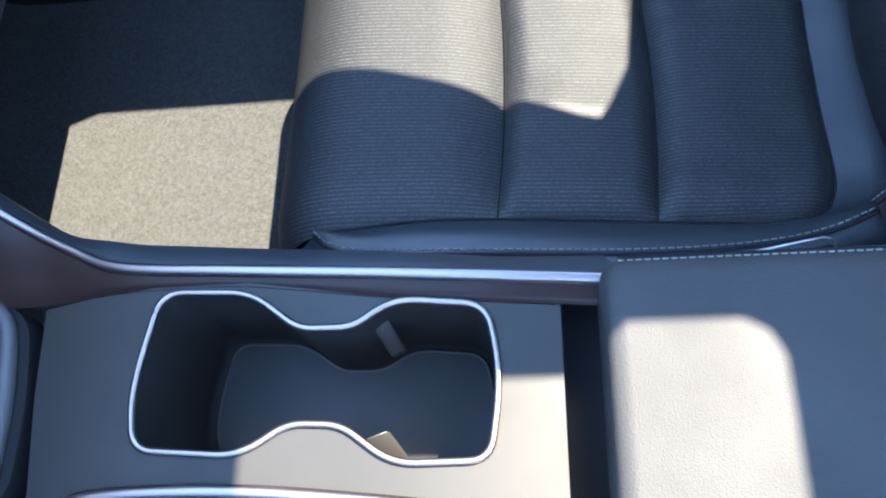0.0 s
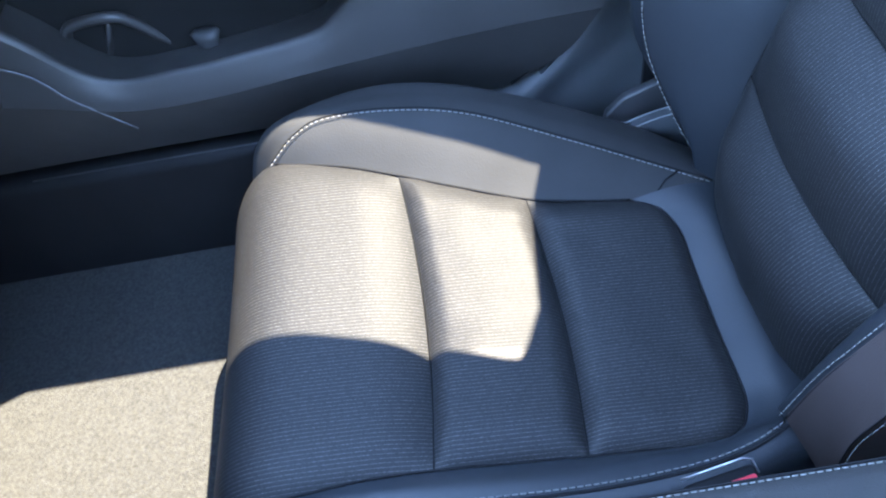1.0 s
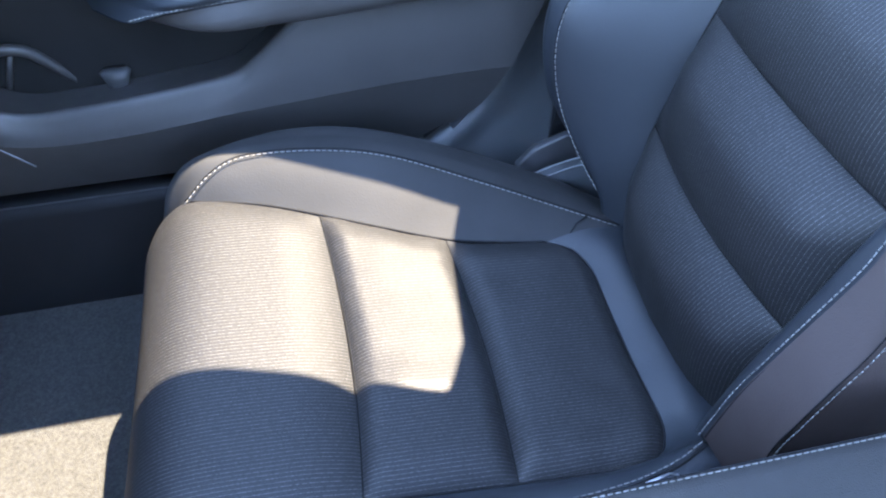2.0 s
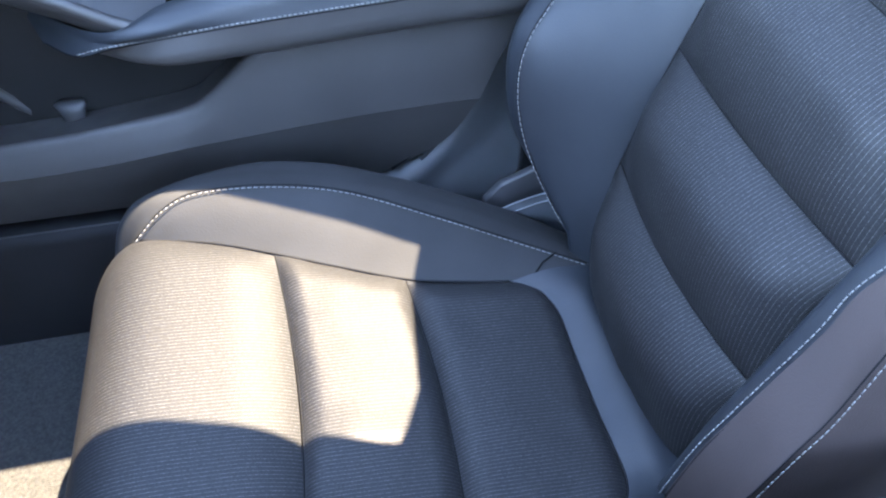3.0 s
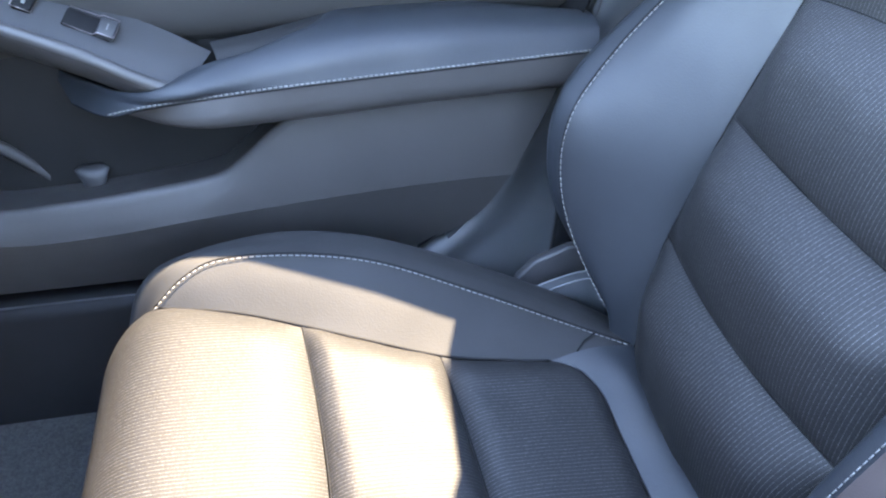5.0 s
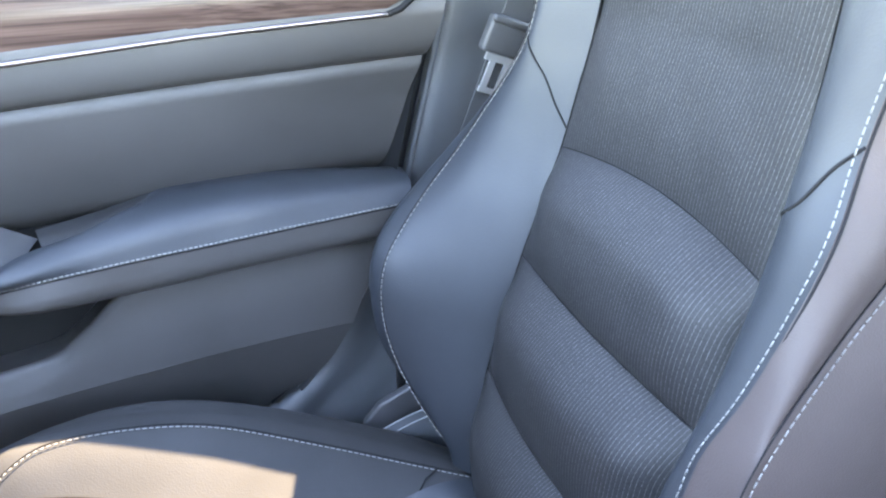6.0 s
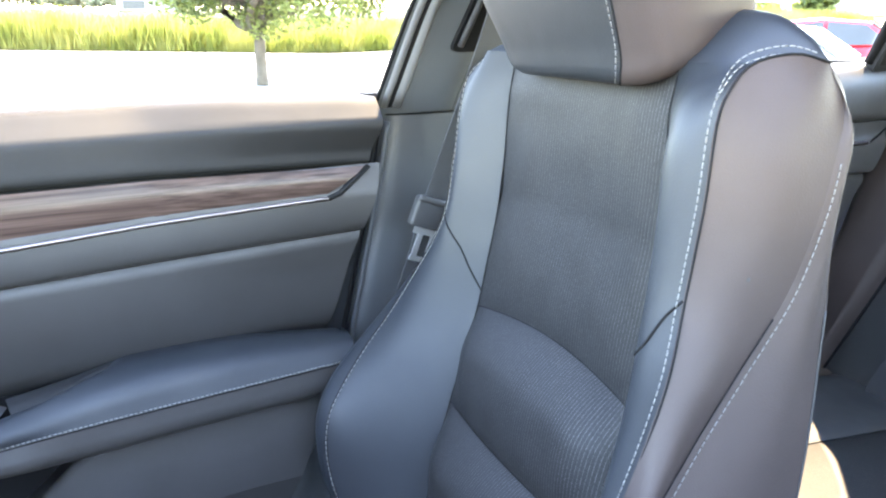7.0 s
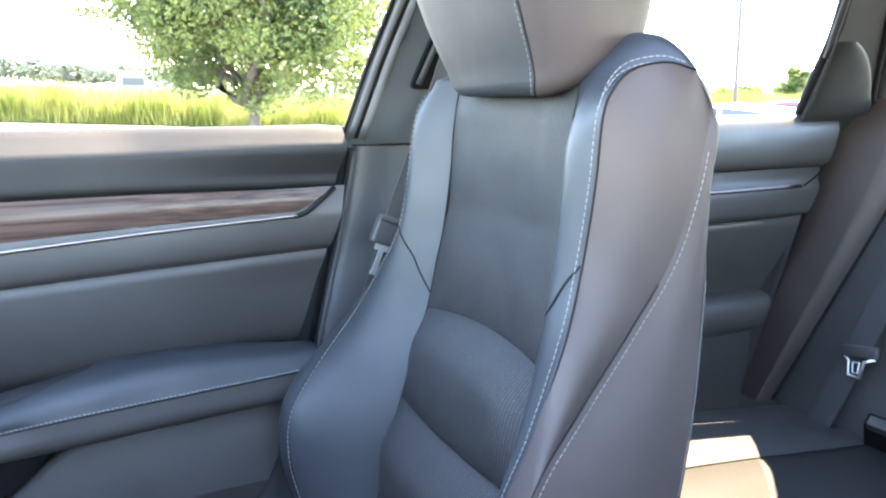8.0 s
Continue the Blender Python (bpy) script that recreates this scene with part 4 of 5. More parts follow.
    for name, line, dx in (("stitching", st_n, -0.0028), ("stitching", st_2[:11], 0.004)):
        lift = (0, -0.0014, 0.0) if dx > 0 else (-0.0016, -0.0002, 0.0)
        part(name, stitches([(x + dx * 0.6, y + (0.002 if dx < 0 else -0.0015), z - (0.003 if dx > 0 else 0)) for x, y, z in line], pitch=0.0054, length=0.0039, radius=0.0005, lift=lift), THREAD, seat, "pale grey thread stitching")
    part("seam", tube([(x + 0.001, y - 0.001, z) for x, y, z in curve(st_n, 90)], 0.0009), SEAM, seat)
    part("stitching", stitches([(x - 0.001, y + 0.004, z + 0.0042) for x, y, z in st_n[10:]], pitch=0.0054, length=0.0039, radius=0.0005), THREAD, seat, "pale grey thread stitching")
    part("seam", tube([(x - 0.001, y - 0.0012, z + 0.001) for x, y, z in curve(st_2, 90)[:66]], 0.0006), SEAM, seat)
    part("seam", tube([(x - 0.0012, y, z) for x, y, z in curve(in_n, 90)], 0.0006), SEAM, seat)
    for grid, z_in, z_out in ((outer_grid, 0.648, 0.722), (inner_grid, 0.672, 0.738)):
        a, b = np.argmin(abs(grid[:, 0, 2] - z_in)), np.argmin(abs(grid[:, -1, 2] - z_out))
        line = [grid[int(round(a + (b - a) * (j / 15) ** 0.8)), j] + np.array((-0.0004, 0, 0)) for j in range(16)]
        part("seam", tube(curve([tuple(p) for p in line[::3]], 24), 0.001), SEAM, seat)
    # shoulders and shell
    front = [tuple(p) for p in inner_grid[-1][::-1][::5]] + [(0.464, 0.34, 0.885), (0.464, 0.4, 0.885), (0.464, 0.46, 0.885)] + [tuple(p) for p in outer_grid[-1][::5]]
    crest = [(0.508, 0.199, 0.887), (0.503, 0.217, 0.904), (0.5, 0.25, 0.917), (0.505, 0.32, 0.92), (0.506, 0.4, 0.92), (0.504, 0.48, 0.918), (0.492, 0.53, 0.907), (0.474, 0.554, 0.893)]
    back = [(0.511, 0.199, 0.883), (0.522, 0.222, 0.895), (0.527, 0.26, 0.907), (0.53, 0.4, 0.908), (0.526, 0.5, 0.903), (0.51, 0.552, 0.887)]
    part("back_shoulder", sheet(loft([front, crest, back], 60, 14)), LEATHER, seat)
    low = [(0.382, 0.165, 0.2), (0.41, 0.2, 0.2), (0.43, 0.4, 0.2), (0.43, 0.55, 0.2), (0.42, 0.6, 0.2)]
    half = [(0.499, 0.178, 0.6), (0.509, 0.215, 0.6), (0.525, 0.4, 0.6), (0.518, 0.56, 0.6), (0.5, 0.61, 0.6)]
    part("back_shell", sheet(loft([back, half, low], 40, 24)), HARD, seat)
    part("shell_lip", sheet(loft([rim, [low[0], half[0], (0.518, 0.19, 0.8), back[0]]], 60, 4)), WARM_SIDE, seat)
    part("shell_edge", tube([(x + 0.001, y - 0.0004, z) for x, y, z in curve(rim[1:6], 40)], 0.001), HARD, seat, "thin grey edge of the back shell")
    spot = bmesh.new()
    bmesh.ops.create_icosphere(spot, subdivisions=2, radius=0.0017, matrix=Matrix.Translation((0.447, 0.1895, 0.752)) @ Matrix.Diagonal((1, 0.18, 1, 1)))
    part("dust_spot", spot, WEBBING, seat, "small pale spot of dust")
    # headrest, leaning forward
    rings = []
    for z, fx, rx, yn, yf, r in ((0.0, 0.462, 0.512, 0.31, 0.455, 0.02), (0.004, 0.443, 0.525, 0.283, 0.492, 0.03), (0.014, 0.433, 0.532, 0.27, 0.507, 0.034), (0.035, 0.428, 0.536, 0.264, 0.516, 0.036), (0.08, 0.412, 0.538, 0.26, 0.53, 0.036), (0.13, 0.396, 0.536, 0.26, 0.536, 0.036), (0.175, 0.389, 0.525, 0.265, 0.53, 0.036), (0.19, 0.397, 0.515, 0.275, 0.505, 0.034), (0.198, 0.415, 0.5, 0.295, 0.485, 0.03)):
        base = 0.857 + z
        o = round_corners([(fx, yn), (rx, yn + 0.012), (rx, yf - 0.012), (fx, yf)], [0.045, r, r, 0.045], 8)
        rings.append([(x, y, base + 0.5 * max(0, x - 0.43) * max(0, 1 - z / 0.19)) for x, y in o])
    fine = np.array([curve([r[k] for r in rings], 40) for k in range(len(rings[0]))]).transpose(1, 0, 2)
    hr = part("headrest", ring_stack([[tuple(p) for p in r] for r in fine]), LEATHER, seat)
    part("side_panel", sheet(puff(fine[1:39, 0:17], np.full((38, 17), -0.0008))), WARM_SIDE, hr, "brown-grey side of the headrest, toned for warm light")
    # seam of its side panel
    line = fine[3:36, 0]
    line = line + np.array((-0.0006, -0.0006, 0))
    part("seam", tube(line, 0.0012), SEAM, hr)
    sl = [tuple(p) for p in (line + np.array((-0.0008, 0.0042, 0)))[::4]]
    part("stitching", stitches(sl, pitch=0.0054, length=0.0039, radius=0.0005, lift=(-0.0006, 0, 0)), THREAD, hr)
    for y in (0.33, 0.44):
        part("headrest_post", tube([(0.487, y, 0.88), (0.48, y, 0.93)], 0.006, sides=10), CHROME, seat)
    # base under the cushion and recliner cover
    part("base", rounded(block(bmesh.new(), -0.14, 0.4, 0.17, 0.62, 0.062, 0.2), 0.02), HARD, seat)
    part("recliner_cover", rounded(block(bmesh.new(), 0.2, 0.44, 0.615, 0.635, 0.16, 0.262), 0.008), HARD, seat)
    # hinge shield between cushion and back, with two raised edges
    top, low = [(0.258, 0.602, 0.278), (0.28, 0.6, 0.288), (0.306, 0.598, 0.296), (0.33, 0.592, 0.3)], [(0.276, 0.604, 0.252), (0.302, 0.604, 0.238), (0.326, 0.602, 0.226), (0.35, 0.598, 0.21)]
    belly = [tuple((np.array(a) + np.array(b)) / 2 + np.array((0, -0.008, 0))) for a, b in zip(top, low)]
    shield = part("hinge_shield", sheet(loft([top, belly, low], 24, 12), flip=True), PILLAR_LOW, seat, "grey plastic hinge shield")
    for drop in (0.0, 0.009):
        part("shield_edge", tube([(x + drop * 0.6, y - 0.002 - 0.3 * drop, z - drop) for x, y, z in curve(top, 16)], 0.0009), PILLAR, shield, "pale raised edge")
    back_plate = [(0.235, 0.62, 0.2), (0.243, 0.62, 0.274), (0.262, 0.62, 0.296), (0.3, 0.62, 0.312), (0.36, 0.62, 0.316), (0.37, 0.62, 0.2)]
    part("recliner_plate", rounded(slab(back_plate, (0, 0.012, 0)), 0.003, 2), HARD, seat)


passenger_seat()


def buckle():
    b = thing("seat_belt_buckle", (0.21, 0.15, 0.2), "black seat belt buckle with red button beside the seat", "buckle")
    M = Matrix.Translation((0.21, 0.152, 0.345)) @ Euler((radians(-20), radians(-6), radians(8))).to_matrix().to_4x4()
    body = rounded(block(bmesh.new(), -0.027, 0.027, -0.012, 0.012, -0.05, 0.0125), 0.004, 2)
    red = rounded(block(bmesh.new(), 0.004, 0.024, -0.0105, 0.002, -0.004, 0.0135), 0.002, 2)
    rim = tube([(-0.027, 0.0122, 0.018), (0.02, 0.0122, 0.0185), (0.027, 0.0122, 0.014), (0.0275, 0.004, 0.008)], 0.0009)
    stem = block(bmesh.new(), -0.012, 0.012, -0.004, 0.004, -0.2, -0.05)
    for name, bm, mat, label in (("body", body, BLACK, ""), ("button", red, RED, "red release button"), ("rim", rim, CHROME_DULL, ""), ("stem", stem, BLACK, "")):
        bmesh.ops.transform(bm, matrix=M, verts=bm.verts)
        part(name, bm, mat, b, label)


buckle()


def front_belt():
    b = thing("seat_belt", (0.29, 0.68, 0.1), "grey seat belt hanging beside the middle pillar, unfastened", "seat belt")
    run = [(0.545, 0.634, 1.02), (0.5, 0.655, 0.87), (0.452, 0.678, 0.725), (0.42, 0.69, 0.62), (0.38, 0.69, 0.52), (0.345, 0.682, 0.45), (0.325, 0.672, 0.4), (0.318, 0.668, 0.33), (0.318, 0.668, 0.2)]
    part("webbing", ribbon(run, (0.022, 0.004, -0.004), 0.0008, 70), WEBBING, b)
    M = Matrix.Translation((0.436, 0.678, 0.69)) @ Euler((radians(4), radians(21), radians(6))).to_matrix().to_4x4()
    body = rounded(block(bmesh.new(), -0.03, 0.03, -0.007, 0.006, -0.02, 0.018), 0.004, 3)
    bar = rounded(block(bmesh.new(), -0.031, 0.031, -0.01, -0.003, 0.011, 0.02), 0.003, 2)
    tongue = bmesh.new()
    block(tongue, -0.02, 0.018, -0.003, 0.0, -0.028, -0.018)
    block(tongue, -0.013, -0.006, -0.003, 0.0, -0.056, -0.028)
    block(tongue, 0.006, 0.013, -0.003, 0.0, -0.056, -0.028)
    block(tongue, -0.014, 0.014, -0.0032, 0.0002, -0.062, -0.056)
    for name, bm, mat, label in (("tongue_body", body, HARD, "black plastic tongue body"), ("guide_bar", bar, HARD, ""), ("tongue", tongue, STEEL, "bright steel tongue")):
        bmesh.ops.transform(bm, matrix=M, verts=bm.verts)
        part(name, bm, mat, b, label)
    part("anchor_sleeve", ribbon([(0.316, 0.662, 0.44), (0.309, 0.66, 0.39), (0.308, 0.66, 0.345)], (0.012, 0.004, 0), 0.003, 14), CHROME_DULL, b)
    part("anchor", rounded(block(bmesh.new(), 0.296, 0.324, 0.655, 0.664, 0.24, 0.345), 0.003, 2), BLACK, b)
    part("bolt", tube([(0.3, 0.659, 0.352), (0.3, 0.653, 0.352)], 0.005, sides=12), CHROME_DULL, b)


front_belt()


# ---- the console between the seats ----
def console():
    c = thing("centre_console", (-0.1, 0.06, 0.06), "satin grey centre console with twin cup holder and bright trim rails", "console")
    Z = 0.465
    hole = [(-0.194, 0.114), (-0.138, 0.112), (-0.107, 0.089), (-0.075, 0.089), (-0.052, 0.105), (0.002, 0.1), (0.0095, 0.06), (0.003, 0.0145), (-0.05, 0.013), (-0.079, 0.034), (-0.109, 0.035), (-0.135, 0.018), (-0.198, 0.0215), (-0.2045, 0.055)]
    rad = [0.014, 0.014, 0.009, 0.009, 0.014, 0.014, 0.03, 0.012, 0.014, 0.01, 0.01, 0.014, 0.012, 0.03]
    inner = round_corners(hole, rad, 6)
    outer = [(-0.257, -0.008), (-0.1, -0.006), (0.043, -0.006), (0.043, 0.098), (-0.05, 0.1055), (-0.14, 0.1185), (-0.2, 0.1175), (-0.24, 0.112), (-0.268, 0.106), (-0.265, 0.055)]
    bm = bmesh.new()
    loops = []
    for o in (outer, inner):
        v = [bm.verts.new((x, y, Z)) for x, y in o]
        loops += [bm.edges.new((v[i], v[(i + 1) % len(v)])) for i in range(len(v))]
    bmesh.ops.triangle_fill(bm, edges=loops, use_beauty=True, normal=(0, 0, 1))
    part("top_plate", bm, TRIM, c, "satin grey top plate")
    # wells
    walls = bmesh.new()
    rings = [[(x, y, Z - 0.001) for x, y in inner], [(x * 0.985 - 0.0015, 0.064 + (y - 0.064) * 0.97, Z - 0.012) for x, y in inner], [(-0.1 + (x + 0.1) * 0.965, 0.064 + (y - 0.064) * 0.95, 0.375) for x, y in inner], [(-0.1 + (x + 0.1) * 0.93, 0.064 + (y - 0.064) * 0.9, 0.361) for x, y in inner]]
    v = [[walls.verts.new(p) for p in r] for r in rings]
    n = len(inner)
    for r, s in zip(v, v[1:]):
        for k in range(n):
            walls.faces.new((r[k], r[(k + 1) % n], s[(k + 1) % n], s[k])).smooth = True
    walls.faces.new(v[-1])
    part("cup_well", walls, POCKET, c, "deep black twin cup well")
    mat = [(-0.1 + (x + 0.1) * 0.91, 0.064 + (y - 0.064) * 0.86) for x, y in inner]
    part("rubber_mat", slab([(x, y, 0.362) for x, y in mat], (0, 0, 0.003)), RUBBER, c, "dark rubber mat in the cup well")
    part("mat_edge", tube([(x, y, 0.3655) for x, y in mat] + [(mat[0][0], mat[0][1], 0.3655)], 0.0008), HARD, c, "raised edge of the rubber mat")
    closed = [(x, y, Z + 0.001) for x, y in inner]
    part("rim", tube(closed + closed[:2], 0.0022, sides=8), CHROME, c, "bright satin rim")
    for quad in ([(-0.072, 0.101, 0.456), (-0.062, 0.105, 0.456), (-0.052, 0.087, 0.418), (-0.062, 0.083, 0.418)], [(-0.074, 0.031, 0.43), (-0.06, 0.036, 0.43), (-0.051, 0.021, 0.4), (-0.064, 0.016, 0.4)]):
        part("spring_tab", rounded(slab(quad, (0, 0, -0.006)), 0.0015, 2), TAB, c)
    # right rail: side pad, bright rail, brown gloss strip
    rail = [(-0.42, 0.235, 0.535), (-0.36, 0.2, 0.505), (-0.3, 0.165, 0.474), (-0.26, 0.145, 0.465), (-0.225, 0.1325, 0.464), (-0.15, 0.1275, 0.464), (-0.05, 0.1215, 0.465), (0.06, 0.1135, 0.466), (0.082, 0.1115, 0.466)]
    part("bright_rail", sheet(loft([[(x, y + 0.0045, z - 0.003) for x, y, z in rail], [(x, y + 0.0025, z + 0.0015) for x, y, z in rail], [(x, y - 0.002, z + 0.0015) for x, y, z in rail], [(x, y - 0.004, z - 0.002) for x, y, z in rail]], 80, 10)), CHROME, c, "bright satin rail")
    strip = [[(x, y - 0.003, z - 0.002) for x, y, z in rail], [(-0.4, 0.19, 0.515), (-0.33, 0.15, 0.478), (-0.28, 0.125, 0.463), (-0.225, 0.12, 0.462), (-0.15, 0.1195, 0.462), (-0.05, 0.1105, 0.463), (0.06, 0.1015, 0.464), (0.08, 0.1, 0.464)], [(-0.42, 0.15, 0.49), (-0.35, 0.12, 0.47), (-0.285, 0.108, 0.4655), (-0.22, 0.1145, 0.4655), (-0.15, 0.1165, 0.4655), (-0.05, 0.1055, 0.4655), (0.05, 0.098, 0.4655), (0.07, 0.0965, 0.4655)]]
    part("gloss_strip", sheet(loft(strip, 80, 10)), GLOSS, c, "dark brown gloss strip")
    pad = [[(x, y + 0.004, z - 0.002) for x, y, z in rail], [(-0.41, 0.238, 0.53), (-0.35, 0.205, 0.499), (-0.29, 0.168, 0.466), (-0.24, 0.15, 0.457), (-0.1, 0.137, 0.457), (0.07, 0.128, 0.457)], [(-0.41, 0.24, 0.515), (-0.35, 0.207, 0.48), (-0.29, 0.171, 0.448), (-0.24, 0.155, 0.443), (-0.1, 0.142, 0.443), (0.07, 0.133, 0.443)], [(-0.41, 0.242, 0.3), (-0.35, 0.209, 0.3), (-0.29, 0.175, 0.3), (-0.24, 0.159, 0.3), (-0.1, 0.145, 0.3), (0.07, 0.136, 0.3)], [(-0.41, 0.243, 0.06), (-0.24, 0.16, 0.06), (0.07, 0.137, 0.06)]]
    part("side_pad", sheet(loft(pad, 80, 26), flip=True), LEATHER, c, "padded leatherette console side")
    # left rail
    left = [(-0.26, -0.035, 0.46), (-0.236, -0.01, 0.466), (-0.21, -0.003, 0.468), (-0.14, -0.001, 0.468), (-0.06, -0.006, 0.468), (0.04, -0.016, 0.467)]
    part("bright_rail", tube(left, 0.0042, sides=8, n=50), CHROME, c, "bright satin rail")
    part("driver_side", slab([(-0.6, -0.012, 0.06), (0.06, -0.012, 0.06), (0.06, -0.012, 0.464), (-0.6, -0.012, 0.464)], (0, -0.05, 0)), HARD, c)
    # selector surround
    sel = round_corners([(-0.52, -0.01), (-0.281, -0.01), (-0.281, 0.05), (-0.29, 0.105), (-0.36, 0.125), (-0.52, 0.14)], 0.02, 5)
    part("selector_gap", slab([(x + 0.012, y, 0.4655) for x, y in sel], (0, 0, -0.02)), BLACK, c)
    part("selector_bezel", tube([(x, y, 0.468) for x, y in sel] + [(sel[0][0], sel[0][1], 0.468)], 0.006, sides=8), HARD, c)
    part("selector_plate", slab([(x - 0.004, y, 0.4665) for x, y in sel], (0, 0, 0.001)), GLOSS, c)
    part("selector_frame", tube(curve([(-0.42, 0.118, 0.473), (-0.34, 0.108, 0.473), (-0.308, 0.094, 0.473), (-0.306, 0.082, 0.473), (-0.33, 0.078, 0.473), (-0.42, 0.08, 0.473)], 24), 0.003), CHROME_DULL, c)
    # deep gap before the armrest
    part("gap_floor", slab([(0.043, -0.012, 0.43), (0.07, -0.012, 0.43), (0.07, 0.11, 0.43), (0.043, 0.11, 0.43)], (0, 0, -0.01)), BLACK, c)
    part("end_wall", slab([(0.043, -0.012, 0.43), (0.043, 0.11, 0.43), (0.043, 0.1, 0.464), (0.043, -0.012, 0.464)], (-0.003, 0, 0)), TRIM, c)


console()


def armrest_box():
    a = thing("armrest_box", (0.22, 0.025, 0.06), "black leatherette armrest box with stitched lid between the seats", "armrest")
    body = rounded(block(bmesh.new(), 0.075, 0.4, -0.06, 0.108, 0.062, 0.45), 0.01, 2)
    part("box", body, HARD, a)
    rings = []
    for z, g in ((0.44, -0.004), (0.446, 0.0), (0.475, 0.0), (0.484, -0.0015), (0.489, -0.005), (0.4905, -0.012)):
        o = round_corners([(0.0635 - g, -0.07 - g), (0.42 + g, -0.07 - g), (0.42 + g, 0.1185 + g), (0.0645 - g, 0.1185 + g)], 0.014, 6)
        rings.append([(x, y, z) for x, y in o])
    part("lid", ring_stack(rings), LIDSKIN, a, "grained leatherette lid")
    line = [(0.074, 0.1135, 0.488), (0.2, 0.1135, 0.4885), (0.415, 0.1135, 0.4885)]
    part("stitching", stitches(line, pitch=0.0046, length=0.0031, radius=0.00045, lift=(0, 0.001, 0.0002)), THREAD, a, "pale stitching along the lid's edge")
    part("seam", tube([(x, y + 0.0032, z - 0.002) for x, y, z in curve(line, 20)], 0.001), SEAM, a)


armrest_box()


# ---- the rear of the cabin ----
def rear_door():
    d = thing("door_2", (0.95, 0.74, 0.2), "dark rear passenger door with bright strip and padded panel", "door", kind="structure")
    end = lambda z: float(np.interp(z, [0.2, 0.44, 0.504, 0.628, 0.7, 0.83], [1.14, 1.18, 1.219, 1.27, 1.31, 1.36]))

    def band(name, prof, mat, label="", more=0.0):
        lines = [[(x, y, z) for x in np.linspace(0.56, end(z) + more, 10)] for y, z in prof]
        part(name, sheet(loft(lines, 30, 18), flip=True), mat, d, label)

    band("sill_pad", [(0.8, 0.832), (0.768, 0.833), (0.75, 0.829), (0.738, 0.817), (0.731, 0.8), (0.728, 0.77), (0.732, 0.745), (0.748, 0.736)], PLASTIC)
    band("upper_panel", [(0.745, 0.735), (0.742, 0.715), (0.735, 0.705), (0.73, 0.69), (0.731, 0.655), (0.742, 0.648)], PLASTIC)
    part("chrome_strip", tube([(x, 0.733, 0.702 + 0.004 * (x - 1)) for x in np.linspace(0.57, 1.262, 20)], 0.0036, sides=8), CHROME, d, "thin bright chrome strip")
    part("panel_line", tube([(1.27, 0.734, 0.702), (1.3, 0.738, 0.715), (1.335, 0.744, 0.733)], 0.0016), BLACK, d)
    band("main_panel", [(0.746, 0.646), (0.74, 0.636), (0.742, 0.62), (0.752, 0.57), (0.765, 0.53), (0.77, 0.505)], DOORPAD)
    band("armrest", [(0.77, 0.512), (0.735, 0.514), (0.708, 0.508), (0.698, 0.49), (0.7, 0.465), (0.715, 0.448), (0.75, 0.44)], DOORPAD, "padded rear armrest", -0.045)
    band("lower_panel", [(0.748, 0.44), (0.742, 0.35), (0.745, 0.25), (0.75, 0.1)], PLASTIC)
    pane = side_plate([(0.56, 0.8), (1.27, 0.8), (1.25, 0.9), (1.2, 1.06), (1.15, 1.14), (0.6, 1.14)], 0.004)
    bmesh.ops.translate(pane, verts=pane.verts, vec=(0, 0.012, 0))
    part("window_pane", pane, GLASS, d, "clear side window")
    # seal and hook at the rear edge of the window
    line = [(x, side_y(z) - 0.004, z) for x, z in ((1.258, 0.835), (1.246, 0.9), (1.235, 0.97), (1.205, 1.05), (1.17, 1.13))]
    part("window_seal", tube(curve(line, 24), 0.008, sides=8), BLACK, d)
    # pointed corner piece behind the window, before the pillar's ribs
    corner = [(1.262, 0.83, 0.17), (1.256, 0.86, 0.15), (1.249, 0.9, 0.118), (1.243, 0.935, 0.08), (1.238, 0.955, 0.04)]
    g = loft([[(x + f * w, side_y(z) - dy, z) for x, z, w in corner] for f, dy in ((0.0, 0.0), (0.06, 0.024), (0.45, 0.034), (0.92, 0.03), (1.0, 0.012))], 24, 16)
    part("corner_trim", sheet(g), SILLPAD, d, "dark corner trim behind the window")
    for start, r, mat in ((1.262, 0.006, SILLPAD), (1.43, 0.006, BLACK), (1.455, 0.012, HARD), (1.485, 0.005, BLACK)):
        rib = [(start - (0.3 if start < 1.3 else 0.62) * (z - 0.83), side_y(z) - 0.02, z) for z in np.linspace(0.83 if start > 1.3 else 0.93, 1.14, 10)]
        part("pillar_rib", tube(rib, r, sides=8), mat, d)


rear_door()


def back_x(z):
    return 1.3 + 0.35 * (z - 0.5)


